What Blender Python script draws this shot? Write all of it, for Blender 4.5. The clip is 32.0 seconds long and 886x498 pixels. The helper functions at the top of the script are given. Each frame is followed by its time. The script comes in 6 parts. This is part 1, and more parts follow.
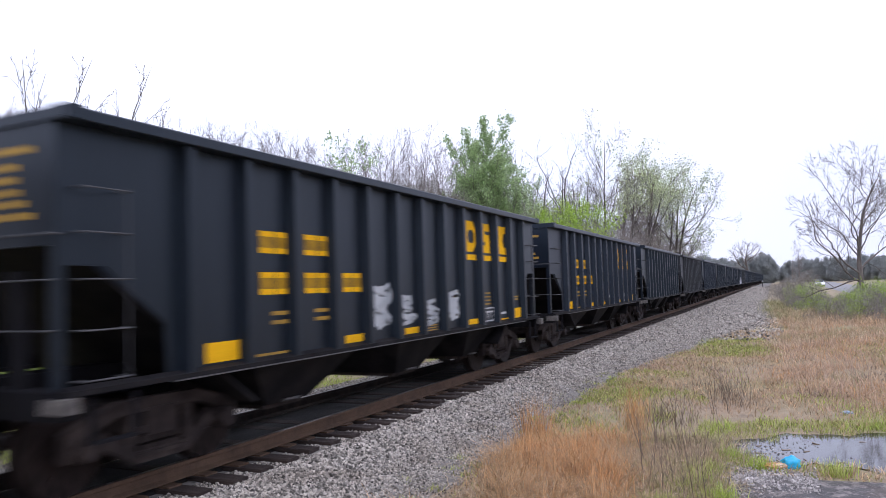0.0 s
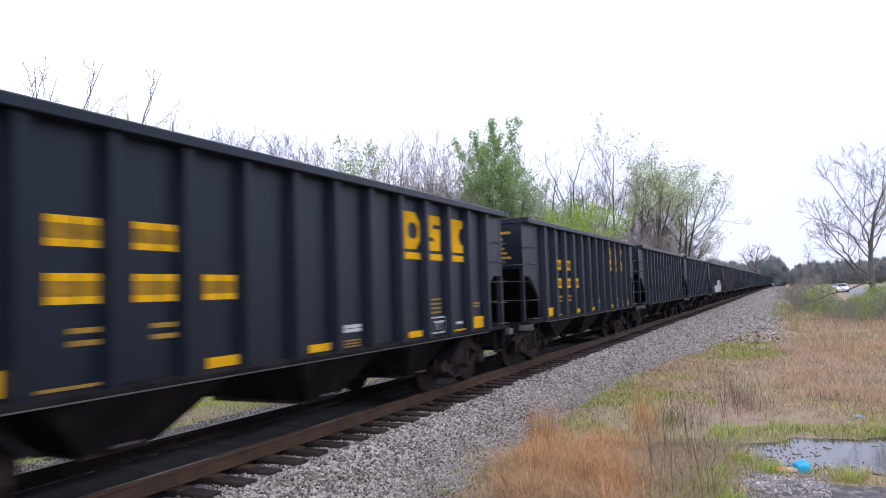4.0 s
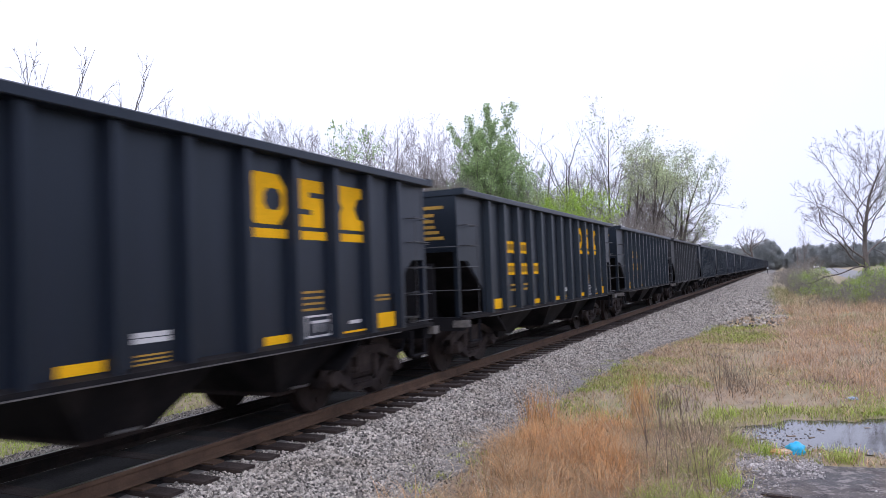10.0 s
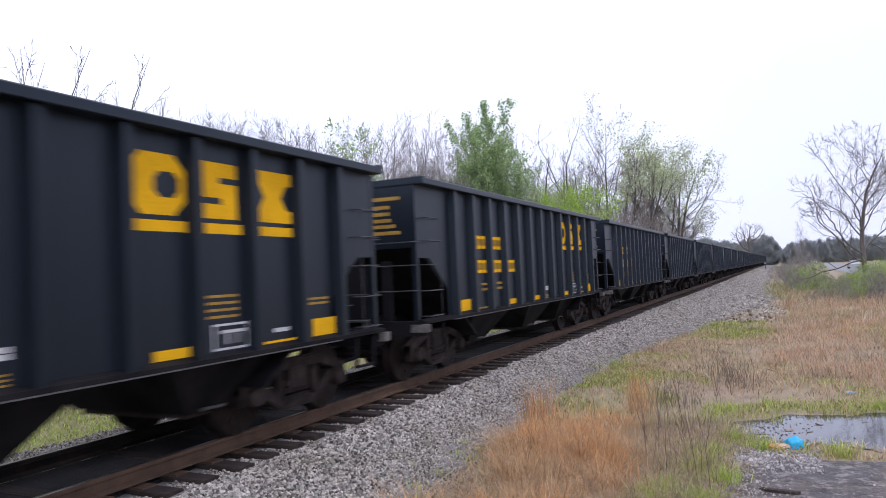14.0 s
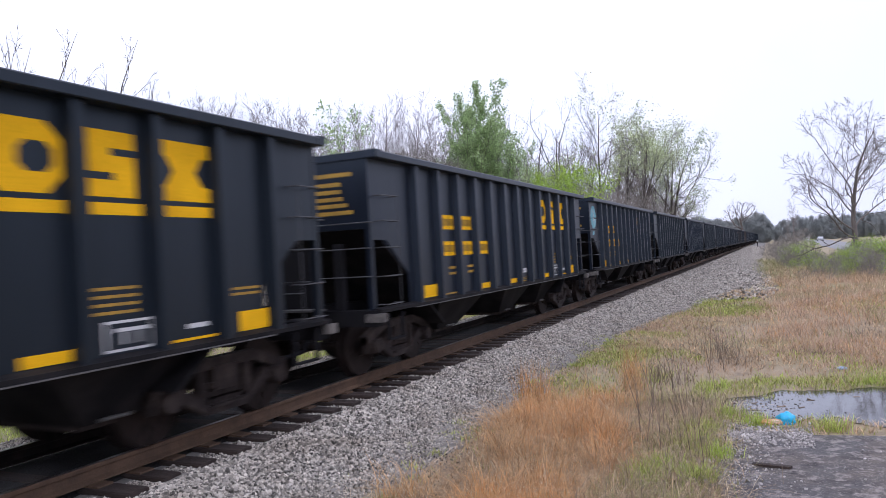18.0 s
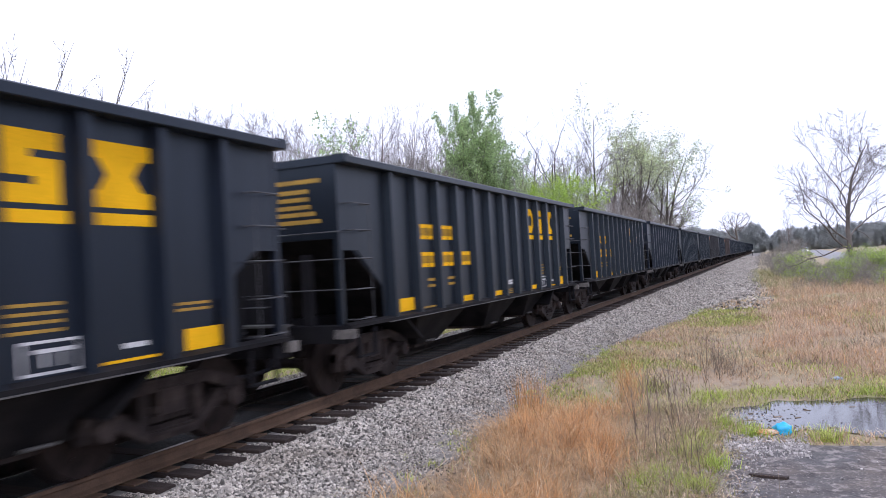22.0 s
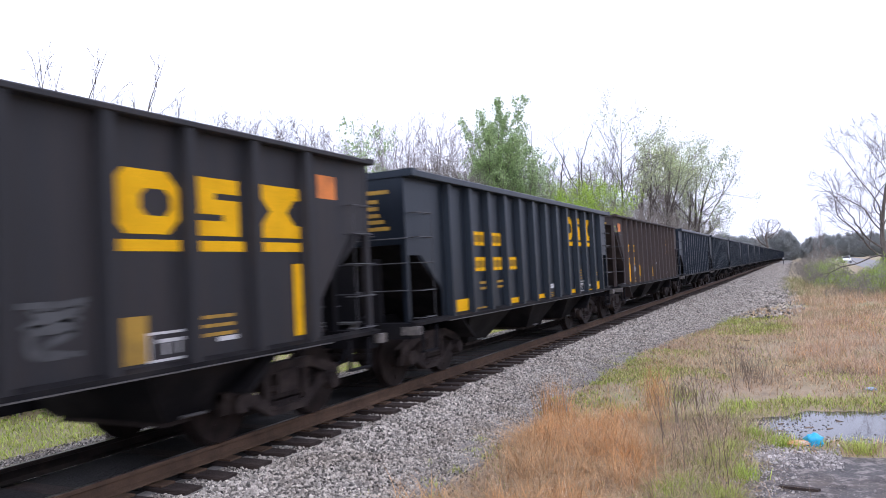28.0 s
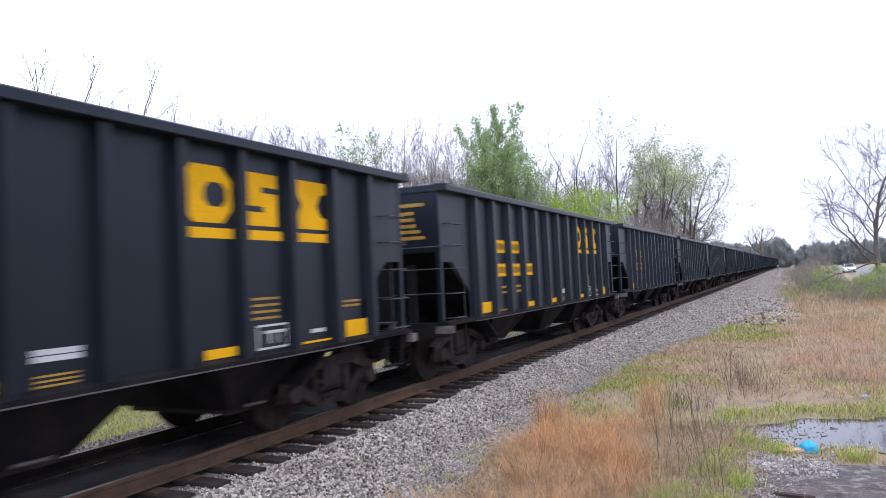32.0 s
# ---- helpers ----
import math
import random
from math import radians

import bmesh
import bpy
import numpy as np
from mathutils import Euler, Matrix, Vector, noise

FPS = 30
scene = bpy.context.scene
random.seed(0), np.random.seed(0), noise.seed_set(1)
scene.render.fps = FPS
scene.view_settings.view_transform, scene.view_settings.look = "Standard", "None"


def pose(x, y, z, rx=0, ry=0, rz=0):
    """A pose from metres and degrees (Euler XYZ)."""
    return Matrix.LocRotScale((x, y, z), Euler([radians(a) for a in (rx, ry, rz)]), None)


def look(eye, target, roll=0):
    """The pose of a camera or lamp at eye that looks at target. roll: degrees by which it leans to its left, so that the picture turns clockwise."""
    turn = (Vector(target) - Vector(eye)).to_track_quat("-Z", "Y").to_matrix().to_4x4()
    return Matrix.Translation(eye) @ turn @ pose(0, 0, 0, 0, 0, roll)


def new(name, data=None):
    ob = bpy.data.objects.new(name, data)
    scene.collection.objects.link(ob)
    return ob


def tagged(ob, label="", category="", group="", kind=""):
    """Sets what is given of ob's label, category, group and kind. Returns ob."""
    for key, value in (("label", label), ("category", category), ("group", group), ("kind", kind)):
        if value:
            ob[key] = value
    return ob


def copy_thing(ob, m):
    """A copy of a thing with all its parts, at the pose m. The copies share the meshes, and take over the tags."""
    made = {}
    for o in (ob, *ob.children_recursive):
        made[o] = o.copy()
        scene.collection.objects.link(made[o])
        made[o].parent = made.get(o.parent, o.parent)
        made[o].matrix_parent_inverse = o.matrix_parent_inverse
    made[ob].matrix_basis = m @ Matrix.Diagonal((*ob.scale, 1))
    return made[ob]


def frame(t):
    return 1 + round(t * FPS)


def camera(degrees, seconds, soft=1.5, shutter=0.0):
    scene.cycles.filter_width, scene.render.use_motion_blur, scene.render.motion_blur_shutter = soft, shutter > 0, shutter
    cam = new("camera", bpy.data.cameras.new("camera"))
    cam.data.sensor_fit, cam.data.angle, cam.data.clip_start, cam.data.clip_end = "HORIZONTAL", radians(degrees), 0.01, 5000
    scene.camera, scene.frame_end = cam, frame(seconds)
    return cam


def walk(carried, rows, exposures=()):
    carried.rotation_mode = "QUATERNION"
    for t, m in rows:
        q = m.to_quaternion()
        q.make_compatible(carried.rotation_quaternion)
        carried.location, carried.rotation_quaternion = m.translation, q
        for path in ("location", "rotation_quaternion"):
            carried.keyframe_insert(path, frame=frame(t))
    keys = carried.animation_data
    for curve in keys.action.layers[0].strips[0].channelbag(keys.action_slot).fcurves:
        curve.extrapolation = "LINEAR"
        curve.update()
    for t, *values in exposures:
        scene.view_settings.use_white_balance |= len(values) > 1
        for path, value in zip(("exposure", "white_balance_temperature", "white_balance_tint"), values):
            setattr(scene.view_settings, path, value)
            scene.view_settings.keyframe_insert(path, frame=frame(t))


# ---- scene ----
PATH = [
    (0.0, 93.11, 1.8, 24.79), (0.5, 93.07, 1.67, 24.62), (1.0, 93.31, 1.68, 24.22), (1.5, 93.25, 1.51, 23.95),
    (2.0, 93.73, 1.28, 24.28), (2.5, 93.63, 1.57, 24.42), (3.0, 93.68, 1.96, 25.58), (3.5, 93.51, 1.79, 25.78),
    (4.0, 93.37, 1.8, 25.46), (4.5, 92.8, 2.11, 25.35), (6.5, 92.09, 2.05, 24.85), (7.0, 92.05, 2.1, 25.11),
    (7.5, 92.11, 2.25, 25.02), (8.0, 92.01, 2.39, 24.68), (8.5, 92.06, 2.3, 24.67), (9.0, 92.14, 2.0, 24.92),
    (9.5, 92.04, 2.27, 25.16), (10.0, 92.22, 2.15, 25.14), (10.5, 92.33, 2.15, 25.19), (11.0, 92.68, 2.12, 25.22),
    (11.5, 92.6, 2.18, 25.29), (12.0, 92.6, 2.21, 25.2), (12.5, 92.54, 2.18, 25.18), (13.0, 92.38, 2.36, 25.21),
    (13.5, 92.1, 2.43, 25.01), (14.0, 92.0, 2.52, 24.99), (14.5, 91.87, 2.58, 25.1), (16.5, 91.02, 2.56, 25.05),
    (17.0, 90.78, 2.92, 24.75), (17.5, 90.71, 3.15, 24.59), (18.0, 90.51, 3.23, 24.49), (18.5, 90.99, 3.13, 24.19),
    (19.0, 90.78, 3.27, 24.24), (19.5, 90.69, 3.28, 24.22), (20.0, 91.24, 3.1, 24.21), (20.5, 91.32, 3.29, 23.89),
    (21.0, 91.15, 3.38, 24.07), (21.5, 91.33, 3.44, 23.97), (22.0, 91.31, 3.26, 24.17), (22.5, 91.32, 3.38, 24.36),
    (23.0, 90.9, 3.13, 24.17), (23.5, 91.01, 3.22, 24.19), (24.0, 91.02, 3.37, 24.21), (24.5, 90.84, 3.42, 24.06),
    (26.5, 91.14, 3.52, 24.44), (27.0, 91.48, 3.2, 25.44), (27.5, 91.92, 2.83, 26.34), (28.0, 91.85, 2.87, 26.19),
    (28.5, 91.67, 3.5, 26.04), (29.0, 91.28, 3.59, 25.14), (29.5, 91.42, 3.6, 25.33), (30.0, 91.43, 3.08, 25.45),
    (30.5, 91.54, 3.0, 25.62), (31.0, 91.82, 2.8, 25.57), (31.5, 92.12, 2.83, 25.71), (32.0, 92.35, 2.74, 25.82)]
cam = camera(63.0, 32.0, soft=0.5, shutter=0.3)
EYE = (0.0, 0.0, 2.26)
walk(cam, [(t, pose(*EYE, rx, ry, rz)) for t, rx, ry, rz in PATH], [(0, -0.04, 5650, 20), (2, 0.0, 5650, 20), (4, -0.05, 5650, 20), (7, -0.11, 5650, 20), (12, -0.07, 5650, 20), (14, -0.11, 5650, 20), (17.9, -0.1, 5650, 20), (19, 0.15, 5650, 20), (32, 0.15, 5650, 20)])

# ---- light: bright overcast sky, weak wide sun behind the clouds ----
SUN_ELEVATION, SUN_ROTATION = radians(48), radians(150)
world = bpy.data.worlds.new("overcast_sky")
scene.world = world
world.use_nodes = True
wn, wl = world.node_tree.nodes, world.node_tree.links
wn.clear()
w_out = wn.new("ShaderNodeOutputWorld")
w_bg = wn.new("ShaderNodeBackground")
w_sky = wn.new("ShaderNodeTexSky")
w_sky.sky_type, w_sky.sun_disc = "NISHITA", False
w_sky.sun_elevation, w_sky.sun_rotation = SUN_ELEVATION, SUN_ROTATION
w_dim = wn.new("ShaderNodeMix")
w_dim.data_type = "RGBA"
w_scale = wn.new("ShaderNodeVectorMath")
w_scale.operation = "SCALE"
w_scale.inputs["Scale"].default_value = 0.12
w_coord = wn.new("ShaderNodeTexCoord")
w_noise = wn.new("ShaderNodeTexNoise")
w_noise.inputs["Scale"].default_value = 2.2
w_noise.inputs["Detail"].default_value = 5
w_ramp = wn.new("ShaderNodeValToRGB")
w_ramp.color_ramp.elements[0].position, w_ramp.color_ramp.elements[0].color = 0.3, (0.93, 0.95, 1.0, 1)
w_ramp.color_ramp.elements[1].position, w_ramp.color_ramp.elements[1].color = 0.62, (1.08, 1.06, 1.08, 1)
w_dim.inputs["Factor"].default_value = 0.9
wl.new(w_coord.outputs["Generated"], w_noise.inputs["Vector"])
wl.new(w_noise.outputs["Fac"], w_ramp.inputs["Fac"])
wl.new(w_sky.outputs["Color"], w_scale.inputs[0])
wl.new(w_scale.outputs["Vector"], w_dim.inputs[6])
wl.new(w_ramp.outputs["Color"], w_dim.inputs[7])
w_axis = wn.new("ShaderNodeSeparateXYZ")
w_low = wn.new("ShaderNodeMath")
w_low.operation = "MULTIPLY_ADD"
w_low.inputs[1].default_value = -2.4
w_side = wn.new("ShaderNodeMapRange")
w_side.inputs["From Min"].default_value, w_side.inputs["From Max"].default_value = -0.75, 0.1
w_cloud = wn.new("ShaderNodeMix")
w_cloud.data_type = "RGBA"
w_cloud.inputs[7].default_value = (0.745, 0.755, 0.81, 1)
wl.new(w_coord.outputs["Generated"], w_axis.inputs["Vector"])
wl.new(w_axis.outputs["Z"], w_low.inputs[0])
wl.new(w_axis.outputs["X"], w_low.inputs[2])
wl.new(w_low.outputs["Value"], w_side.inputs["Value"])
wl.new(w_side.outputs["Result"], w_cloud.inputs[0])
wl.new(w_dim.outputs[2], w_cloud.inputs[6])
wl.new(w_cloud.outputs[2], w_bg.inputs["Color"])
w_bg.inputs["Strength"].default_value = 1.3
wl.new(w_bg.outputs["Background"], w_out.inputs["Surface"])

sun_data = bpy.data.lights.new("sun", "SUN")
sun_data.energy, sun_data.angle, sun_data.color = 0.9, radians(14), (1.0, 0.96, 0.9)
sun = new("sun", sun_data)
sun.matrix_world = look((30, -50, 80), (0, 0, 0))


# ---- materials ----
def mat(name, base, rough=0.8, metal=0.0, spots=None, scale=6.0, amount=0.5, fine=60.0, bump=0.0, bump_scale=40.0,
        stretch=(1, 1, 1), island=0.0, spec=0.5, thin=0.0):
    """A node material: base colour, a second colour in noise patches, fine grain, bump, and a shift for each piece."""
    m = bpy.data.materials.new(name)
    m.use_nodes = True
    n, l = m.node_tree.nodes, m.node_tree.links
    b = n["Principled BSDF"]
    b.inputs["Roughness"].default_value, b.inputs["Metallic"].default_value = rough, metal
    b.inputs["Specular IOR Level"].default_value = spec
    co = n.new("ShaderNodeTexCoord")
    mp = n.new("ShaderNodeMapping")
    mp.inputs["Scale"].default_value = stretch
    l.new(co.outputs["Object"], mp.inputs["Vector"])
    big = n.new("ShaderNodeTexNoise")
    big.inputs["Scale"].default_value, big.inputs["Detail"].default_value = scale, 6
    l.new(mp.outputs["Vector"], big.inputs["Vector"])
    ramp = n.new("ShaderNodeValToRGB")
    ramp.color_ramp.elements[0].position, ramp.color_ramp.elements[1].position = 0.42, 0.68
    ramp.color_ramp.elements[0].color = (0, 0, 0, 1)
    ramp.color_ramp.elements[1].color = (amount, amount, amount, 1)
    l.new(big.outputs["Fac"], ramp.inputs["Fac"])
    mix = n.new("ShaderNodeMix")
    mix.data_type = "RGBA"
    mix.inputs[6].default_value = (*base, 1)
    mix.inputs[7].default_value = (*(spots or [c * 0.6 for c in base]), 1)
    l.new(ramp.outputs["Color"], mix.inputs[0])
    grain = n.new("ShaderNodeTexNoise")
    grain.inputs["Scale"].default_value, grain.inputs["Detail"].default_value = fine, 3
    l.new(mp.outputs["Vector"], grain.inputs["Vector"])
    gr = n.new("ShaderNodeMapRange")
    gr.inputs["To Min"].default_value, gr.inputs["To Max"].default_value = 0.7, 1.3
    l.new(grain.outputs["Fac"], gr.inputs["Value"])
    mul = n.new("ShaderNodeVectorMath")
    mul.operation = "SCALE"
    l.new(mix.outputs[2], mul.inputs[0])
    l.new(gr.outputs["Result"], mul.inputs["Scale"])
    out = mul.outputs["Vector"]
    if island:
        geo = n.new("ShaderNodeNewGeometry")
        ir = n.new("ShaderNodeMapRange")
        ir.inputs["To Min"].default_value, ir.inputs["To Max"].default_value = 1 - island, 1 + island
        l.new(geo.outputs["Random Per Island"], ir.inputs["Value"])
        m2 = n.new("ShaderNodeVectorMath")
        m2.operation = "SCALE"
        l.new(out, m2.inputs[0])
        l.new(ir.outputs["Result"], m2.inputs["Scale"])
        out = m2.outputs["Vector"]
    l.new(out, b.inputs["Base Color"])
    if bump:
        bt = n.new("ShaderNodeTexNoise")
        bt.inputs["Scale"].default_value, bt.inputs["Detail"].default_value = bump_scale, 5
        l.new(mp.outputs["Vector"], bt.inputs["Vector"])
        bp = n.new("ShaderNodeBump")
        bp.inputs["Strength"].default_value, bp.inputs["Distance"].default_value = bump, 0.02
        l.new(bt.outputs["Fac"], bp.inputs["Height"])
        l.new(bp.outputs["Normal"], b.inputs["Normal"])
    if thin:
        tr = n.new("ShaderNodeBsdfTranslucent")
        l.new(out, tr.inputs["Color"])
        ms = n.new("ShaderNodeMixShader")
        ms.inputs["Fac"].default_value = thin
        l.new(b.outputs["BSDF"], ms.inputs[1])
        l.new(tr.outputs["BSDF"], ms.inputs[2])
        l.new(ms.outputs["Shader"], n["Material Output"].inputs["Surface"])
    return m


STREAK = (1.6, 1.6, 0.12)
PAINT = {
    "black": mat("black_car_paint", (0.0074, 0.0106, 0.016), 0.4, spots=(0.0135, 0.0168, 0.025), scale=2.2, amount=0.55, bump=0.12, bump_scale=9, stretch=STREAK),
    "navy": mat("blue_black_car_paint", (0.0074, 0.0106, 0.0185), 0.4, spots=(0.013, 0.0163, 0.0285), scale=2.6, amount=0.5, bump=0.12, bump_scale=9, stretch=STREAK),
    "grey": mat("faded_black_car_paint", (0.0136, 0.0163, 0.0209), 0.5, spots=(0.0245, 0.028, 0.0325), scale=2.4, amount=0.7, bump=0.15, bump_scale=9, stretch=STREAK),
    "umber": mat("brown_black_car_paint", (0.0175, 0.0175, 0.021), 0.6, spots=(0.04, 0.03, 0.028), scale=2.2, amount=0.55, bump=0.15, bump_scale=9, stretch=STREAK),
    "rust": mat("rust_brown_car_paint", (0.053, 0.038, 0.034), 0.7, spots=(0.026, 0.022, 0.025), scale=2.2, amount=0.8, bump=0.2, bump_scale=9, stretch=STREAK),
}
M_UNDER = mat("grimy_underframe_steel", (0.014, 0.0135, 0.016), 0.75, spots=(0.018, 0.0175, 0.018), scale=3, amount=0.6, bump=0.2, bump_scale=14, spec=0.06)
M_TRUCK = mat("dusty_cast_steel", (0.03, 0.024, 0.023), 0.75, spots=(0.085, 0.066, 0.058), scale=5, amount=0.7, bump=0.2, bump_scale=18, spec=0.1)
M_CHUTE = mat("dusty_chute_steel", (0.013, 0.0125, 0.014), 0.62, spots=(0.032, 0.029, 0.029), scale=2, amount=0.8, bump=0.2, bump_scale=12, spec=0.06)
M_BRIGHTSTEEL = mat("scuffed_pale_steel", (0.17, 0.155, 0.14), 0.7, 0.1, spots=(0.05, 0.046, 0.044), scale=9, amount=0.9)
M_WHEEL = mat("wheel_steel", (0.03, 0.022, 0.02), 0.55, 0.3, spots=(0.012, 0.01, 0.009), scale=7, amount=0.8, spec=0.1)
for m in PAINT.values():
    m.node_tree.nodes["Principled BSDF"].inputs["Specular IOR Level"].default_value = 0.46
for k in ("black", "navy"):
    PAINT[k].node_tree.nodes["Principled BSDF"].inputs["Specular Tint"].default_value = (0.74, 0.87, 1.0, 1)
M_YELLOW = mat("yellow_marking_paint", (0.92, 0.5, 0.002), 0.7, spots=(0.68, 0.355, 0.003), scale=3, amount=0.45, spec=0.1)
M_DULLYELLOW = mat("dirty_yellow_marking_paint", (0.42, 0.25, 0.03), 0.65, spots=(0.2, 0.13, 0.03), scale=5, amount=0.6)
M_WORNYELLOW = mat("worn_yellow_marking_paint", (0.42, 0.235, 0.012), 0.6, spots=(0.2, 0.115, 0.015), scale=7, amount=0.8, spec=0.2)
M_ORANGE = mat("orange_marking_paint", (0.8, 0.25, 0.04), 0.6, spots=(0.4, 0.12, 0.03), scale=5, amount=0.5)
M_WHITE = mat("white_marking_paint", (0.62, 0.62, 0.62), 0.6, spots=(0.35, 0.35, 0.36), scale=8, amount=0.6)
M_SPRAY = mat("pale_spray_paint", (0.5, 0.52, 0.53), 0.65, spots=(0.25, 0.27, 0.29), scale=3, amount=0.8)
M_SPRAYWHITE = mat("silver_white_spray_paint", (0.62, 0.63, 0.66), 0.6, spots=(0.36, 0.37, 0.4), scale=2.2, amount=0.8)
M_SMUDGE = mat("faint_grey_spray_paint", (0.08, 0.083, 0.087), 0.7, spots=(0.035, 0.035, 0.038), scale=4, amount=0.9)
M_SPRAYGREEN = mat("pale_green_spray_paint", (0.4, 0.47, 0.33), 0.65, spots=(0.2, 0.25, 0.17), scale=3, amount=0.8)
M_SPRAYBLUE = mat("cyan_spray_paint", (0.16, 0.42, 0.5), 0.65, spots=(0.3, 0.5, 0.56), scale=5, amount=0.8)
M_DULLSTEEL = mat("scuffed_grey_steel", (0.12, 0.115, 0.11), 0.7, 0.2, scale=8)
M_RUNG = mat("dull_worn_rung_steel", (0.085, 0.085, 0.09), 0.65, spots=(0.03, 0.03, 0.033), scale=5, amount=0.9)
M_RAIL = mat("rusty_rail_steel", (0.125, 0.078, 0.05), 0.75, spots=(0.065, 0.042, 0.03), scale=4, amount=0.7, bump=0.15, bump_scale=30, spec=0.2)
# darker copy of the rail steel: far rail's shade under the train painted in
M_SHADEDRAIL = mat("shade_darkened_rail_steel", (0.022, 0.018, 0.016), 0.8, spots=(0.05, 0.036, 0.028), scale=4, amount=0.6, bump=0.15, bump_scale=30, spec=0.15)
M_RAILTOP = mat("polished_rail_head", (0.35, 0.33, 0.32), 0.3, 0.9, spots=(0.2, 0.16, 0.13), scale=3, amount=0.5)
M_TIE = mat("dark_creosoted_wood", (0.03, 0.019, 0.015), 0.85, spots=(0.062, 0.042, 0.032), scale=3, amount=0.7, bump=0.5, bump_scale=25, stretch=(0.5, 6, 6))
M_BALLAST = mat("ballast_bed", (0.25, 0.232, 0.208), 0.95, spots=(0.13, 0.118, 0.102), scale=5, amount=0.8, fine=28, bump=0.9, bump_scale=24)
# near-black ballast: the shade under the train is put into its colour
M_SHADEDBED = mat("shade_darkened_ballast", (0.018, 0.017, 0.017), 0.95, spots=(0.04, 0.037, 0.034), scale=3, amount=0.7, fine=28, bump=0.9, bump_scale=24)
M_OLIVE = mat("olive_weeds", (0.3, 0.3, 0.13), 0.8, spots=(0.36, 0.29, 0.17), scale=0.7, amount=0.9, island=0.4, thin=0.3)
M_STONE = mat("crushed_granite", (0.375, 0.342, 0.297), 0.9, spots=(0.24, 0.205, 0.165), scale=2, amount=0.7, island=0.85, bump=0.2, bump_scale=60)
M_MUD = mat("dark_wet_mud", (0.07, 0.06, 0.055), 0.55, spots=(0.13, 0.115, 0.1), scale=6, amount=0.7)
M_RUBBLE = mat("pale_concrete_rubble", (0.42, 0.39, 0.365), 0.95, scale=6, island=0.5, bump=0.3, spec=0.1)
M_ASPHALT = mat("grey_road_asphalt", (0.27, 0.265, 0.26), 0.85, scale=0.5, bump=0.1)
M_BARK = mat("grey_brown_bark", (0.17, 0.145, 0.125), 0.9, spots=(0.09, 0.075, 0.065), scale=3, amount=0.8, bump=0.5, bump_scale=14, stretch=(3, 3, 0.6))
M_TWIG = mat("pale_twig_bark", (0.4, 0.375, 0.355), 0.9, spots=(0.3, 0.275, 0.255), scale=0.6, amount=0.7)
M_FINETWIG = mat("grey_fine_twig_bark", (0.31, 0.285, 0.265), 0.9, spots=(0.22, 0.2, 0.185), scale=0.6, amount=0.7)
M_WOODBARK = mat("pale_grey_woodland_bark", (0.23, 0.2, 0.185), 0.9, spots=(0.15, 0.13, 0.12), scale=1.5, amount=0.7)
M_DARKBARK = mat("dark_weathered_bark", (0.1, 0.085, 0.075), 0.9, spots=(0.06, 0.05, 0.045), scale=2, amount=0.7, bump=0.4, bump_scale=14)
M_LEAFLIME = mat("lime_green_leaf", (0.42, 0.58, 0.08), 0.6, spots=(0.32, 0.48, 0.06), scale=0.5, amount=0.7, island=0.35, thin=0.5)
M_LEAF = mat("fresh_green_leaf", (0.42, 0.54, 0.26), 0.6, spots=(0.33, 0.45, 0.19), scale=0.5, amount=0.8, island=0.4, thin=0.5)
M_LEAFBRIGHT = mat("bright_green_leaf", (0.36, 0.48, 0.09), 0.6, spots=(0.28, 0.37, 0.09), scale=0.5, amount=0.7, island=0.35, thin=0.4)
M_SHRUB = mat("olive_green_shrub_leaf", (0.34, 0.44, 0.1), 0.7, spots=(0.32, 0.34, 0.13), scale=0.6, amount=0.9, island=0.45, thin=0.4)
M_BUSHBARK = mat("brown_bush_twig", (0.27, 0.245, 0.212), 0.9, spots=(0.19, 0.168, 0.145), scale=0.7, amount=0.7)
M_LEAFPALE = mat("yellow_green_leaf", (0.56, 0.63, 0.33), 0.6, spots=(0.46, 0.56, 0.3), scale=0.4, amount=0.7, island=0.3, thin=0.55)
# pale grey needles: distance haze is put into the leaf colour
M_LEAFHAZE = mat("haze_paled_needles", (0.4, 0.42, 0.41), 1.0, spots=(0.45, 0.46, 0.45), scale=0.15, amount=0.7, island=0.1, thin=0.5, spec=0.0)
M_GRASS = mat("green_grass", (0.34, 0.39, 0.085), 0.7, spots=(0.47, 0.43, 0.18), scale=0.6, amount=0.8, island=0.5, thin=0.3)
M_BRIGHTGRASS = mat("bright_spring_grass", (0.4, 0.5, 0.085), 0.7, spots=(0.5, 0.52, 0.15), scale=1.5, amount=0.8, island=0.5, thin=0.4)
M_STRAW = mat("tan_dry_grass", (0.54, 0.39, 0.235), 0.8, spots=(0.35, 0.235, 0.14), scale=0.5, amount=0.8, island=0.5, thin=0.3)
M_PALESTRAW = mat("bleached_straw", (0.66, 0.55, 0.38), 0.8, spots=(0.5, 0.37, 0.22), scale=0.8, amount=0.8, island=0.5, thin=0.3)
M_RUSSET = mat("russet_bunch_grass", (0.62, 0.345, 0.14), 0.8, spots=(0.56, 0.42, 0.25), scale=0.9, amount=0.8, island=0.4, thin=0.3)
M_STALK = mat("dead_weed_stalk", (0.19, 0.145, 0.11), 0.85, spots=(0.32, 0.245, 0.175), scale=2, amount=0.7, island=0.3)
M_DARKSTALK = mat("dark_weed_stem", (0.19, 0.145, 0.105), 0.9, spots=(0.3, 0.225, 0.16), scale=2, amount=0.7, island=0.3)
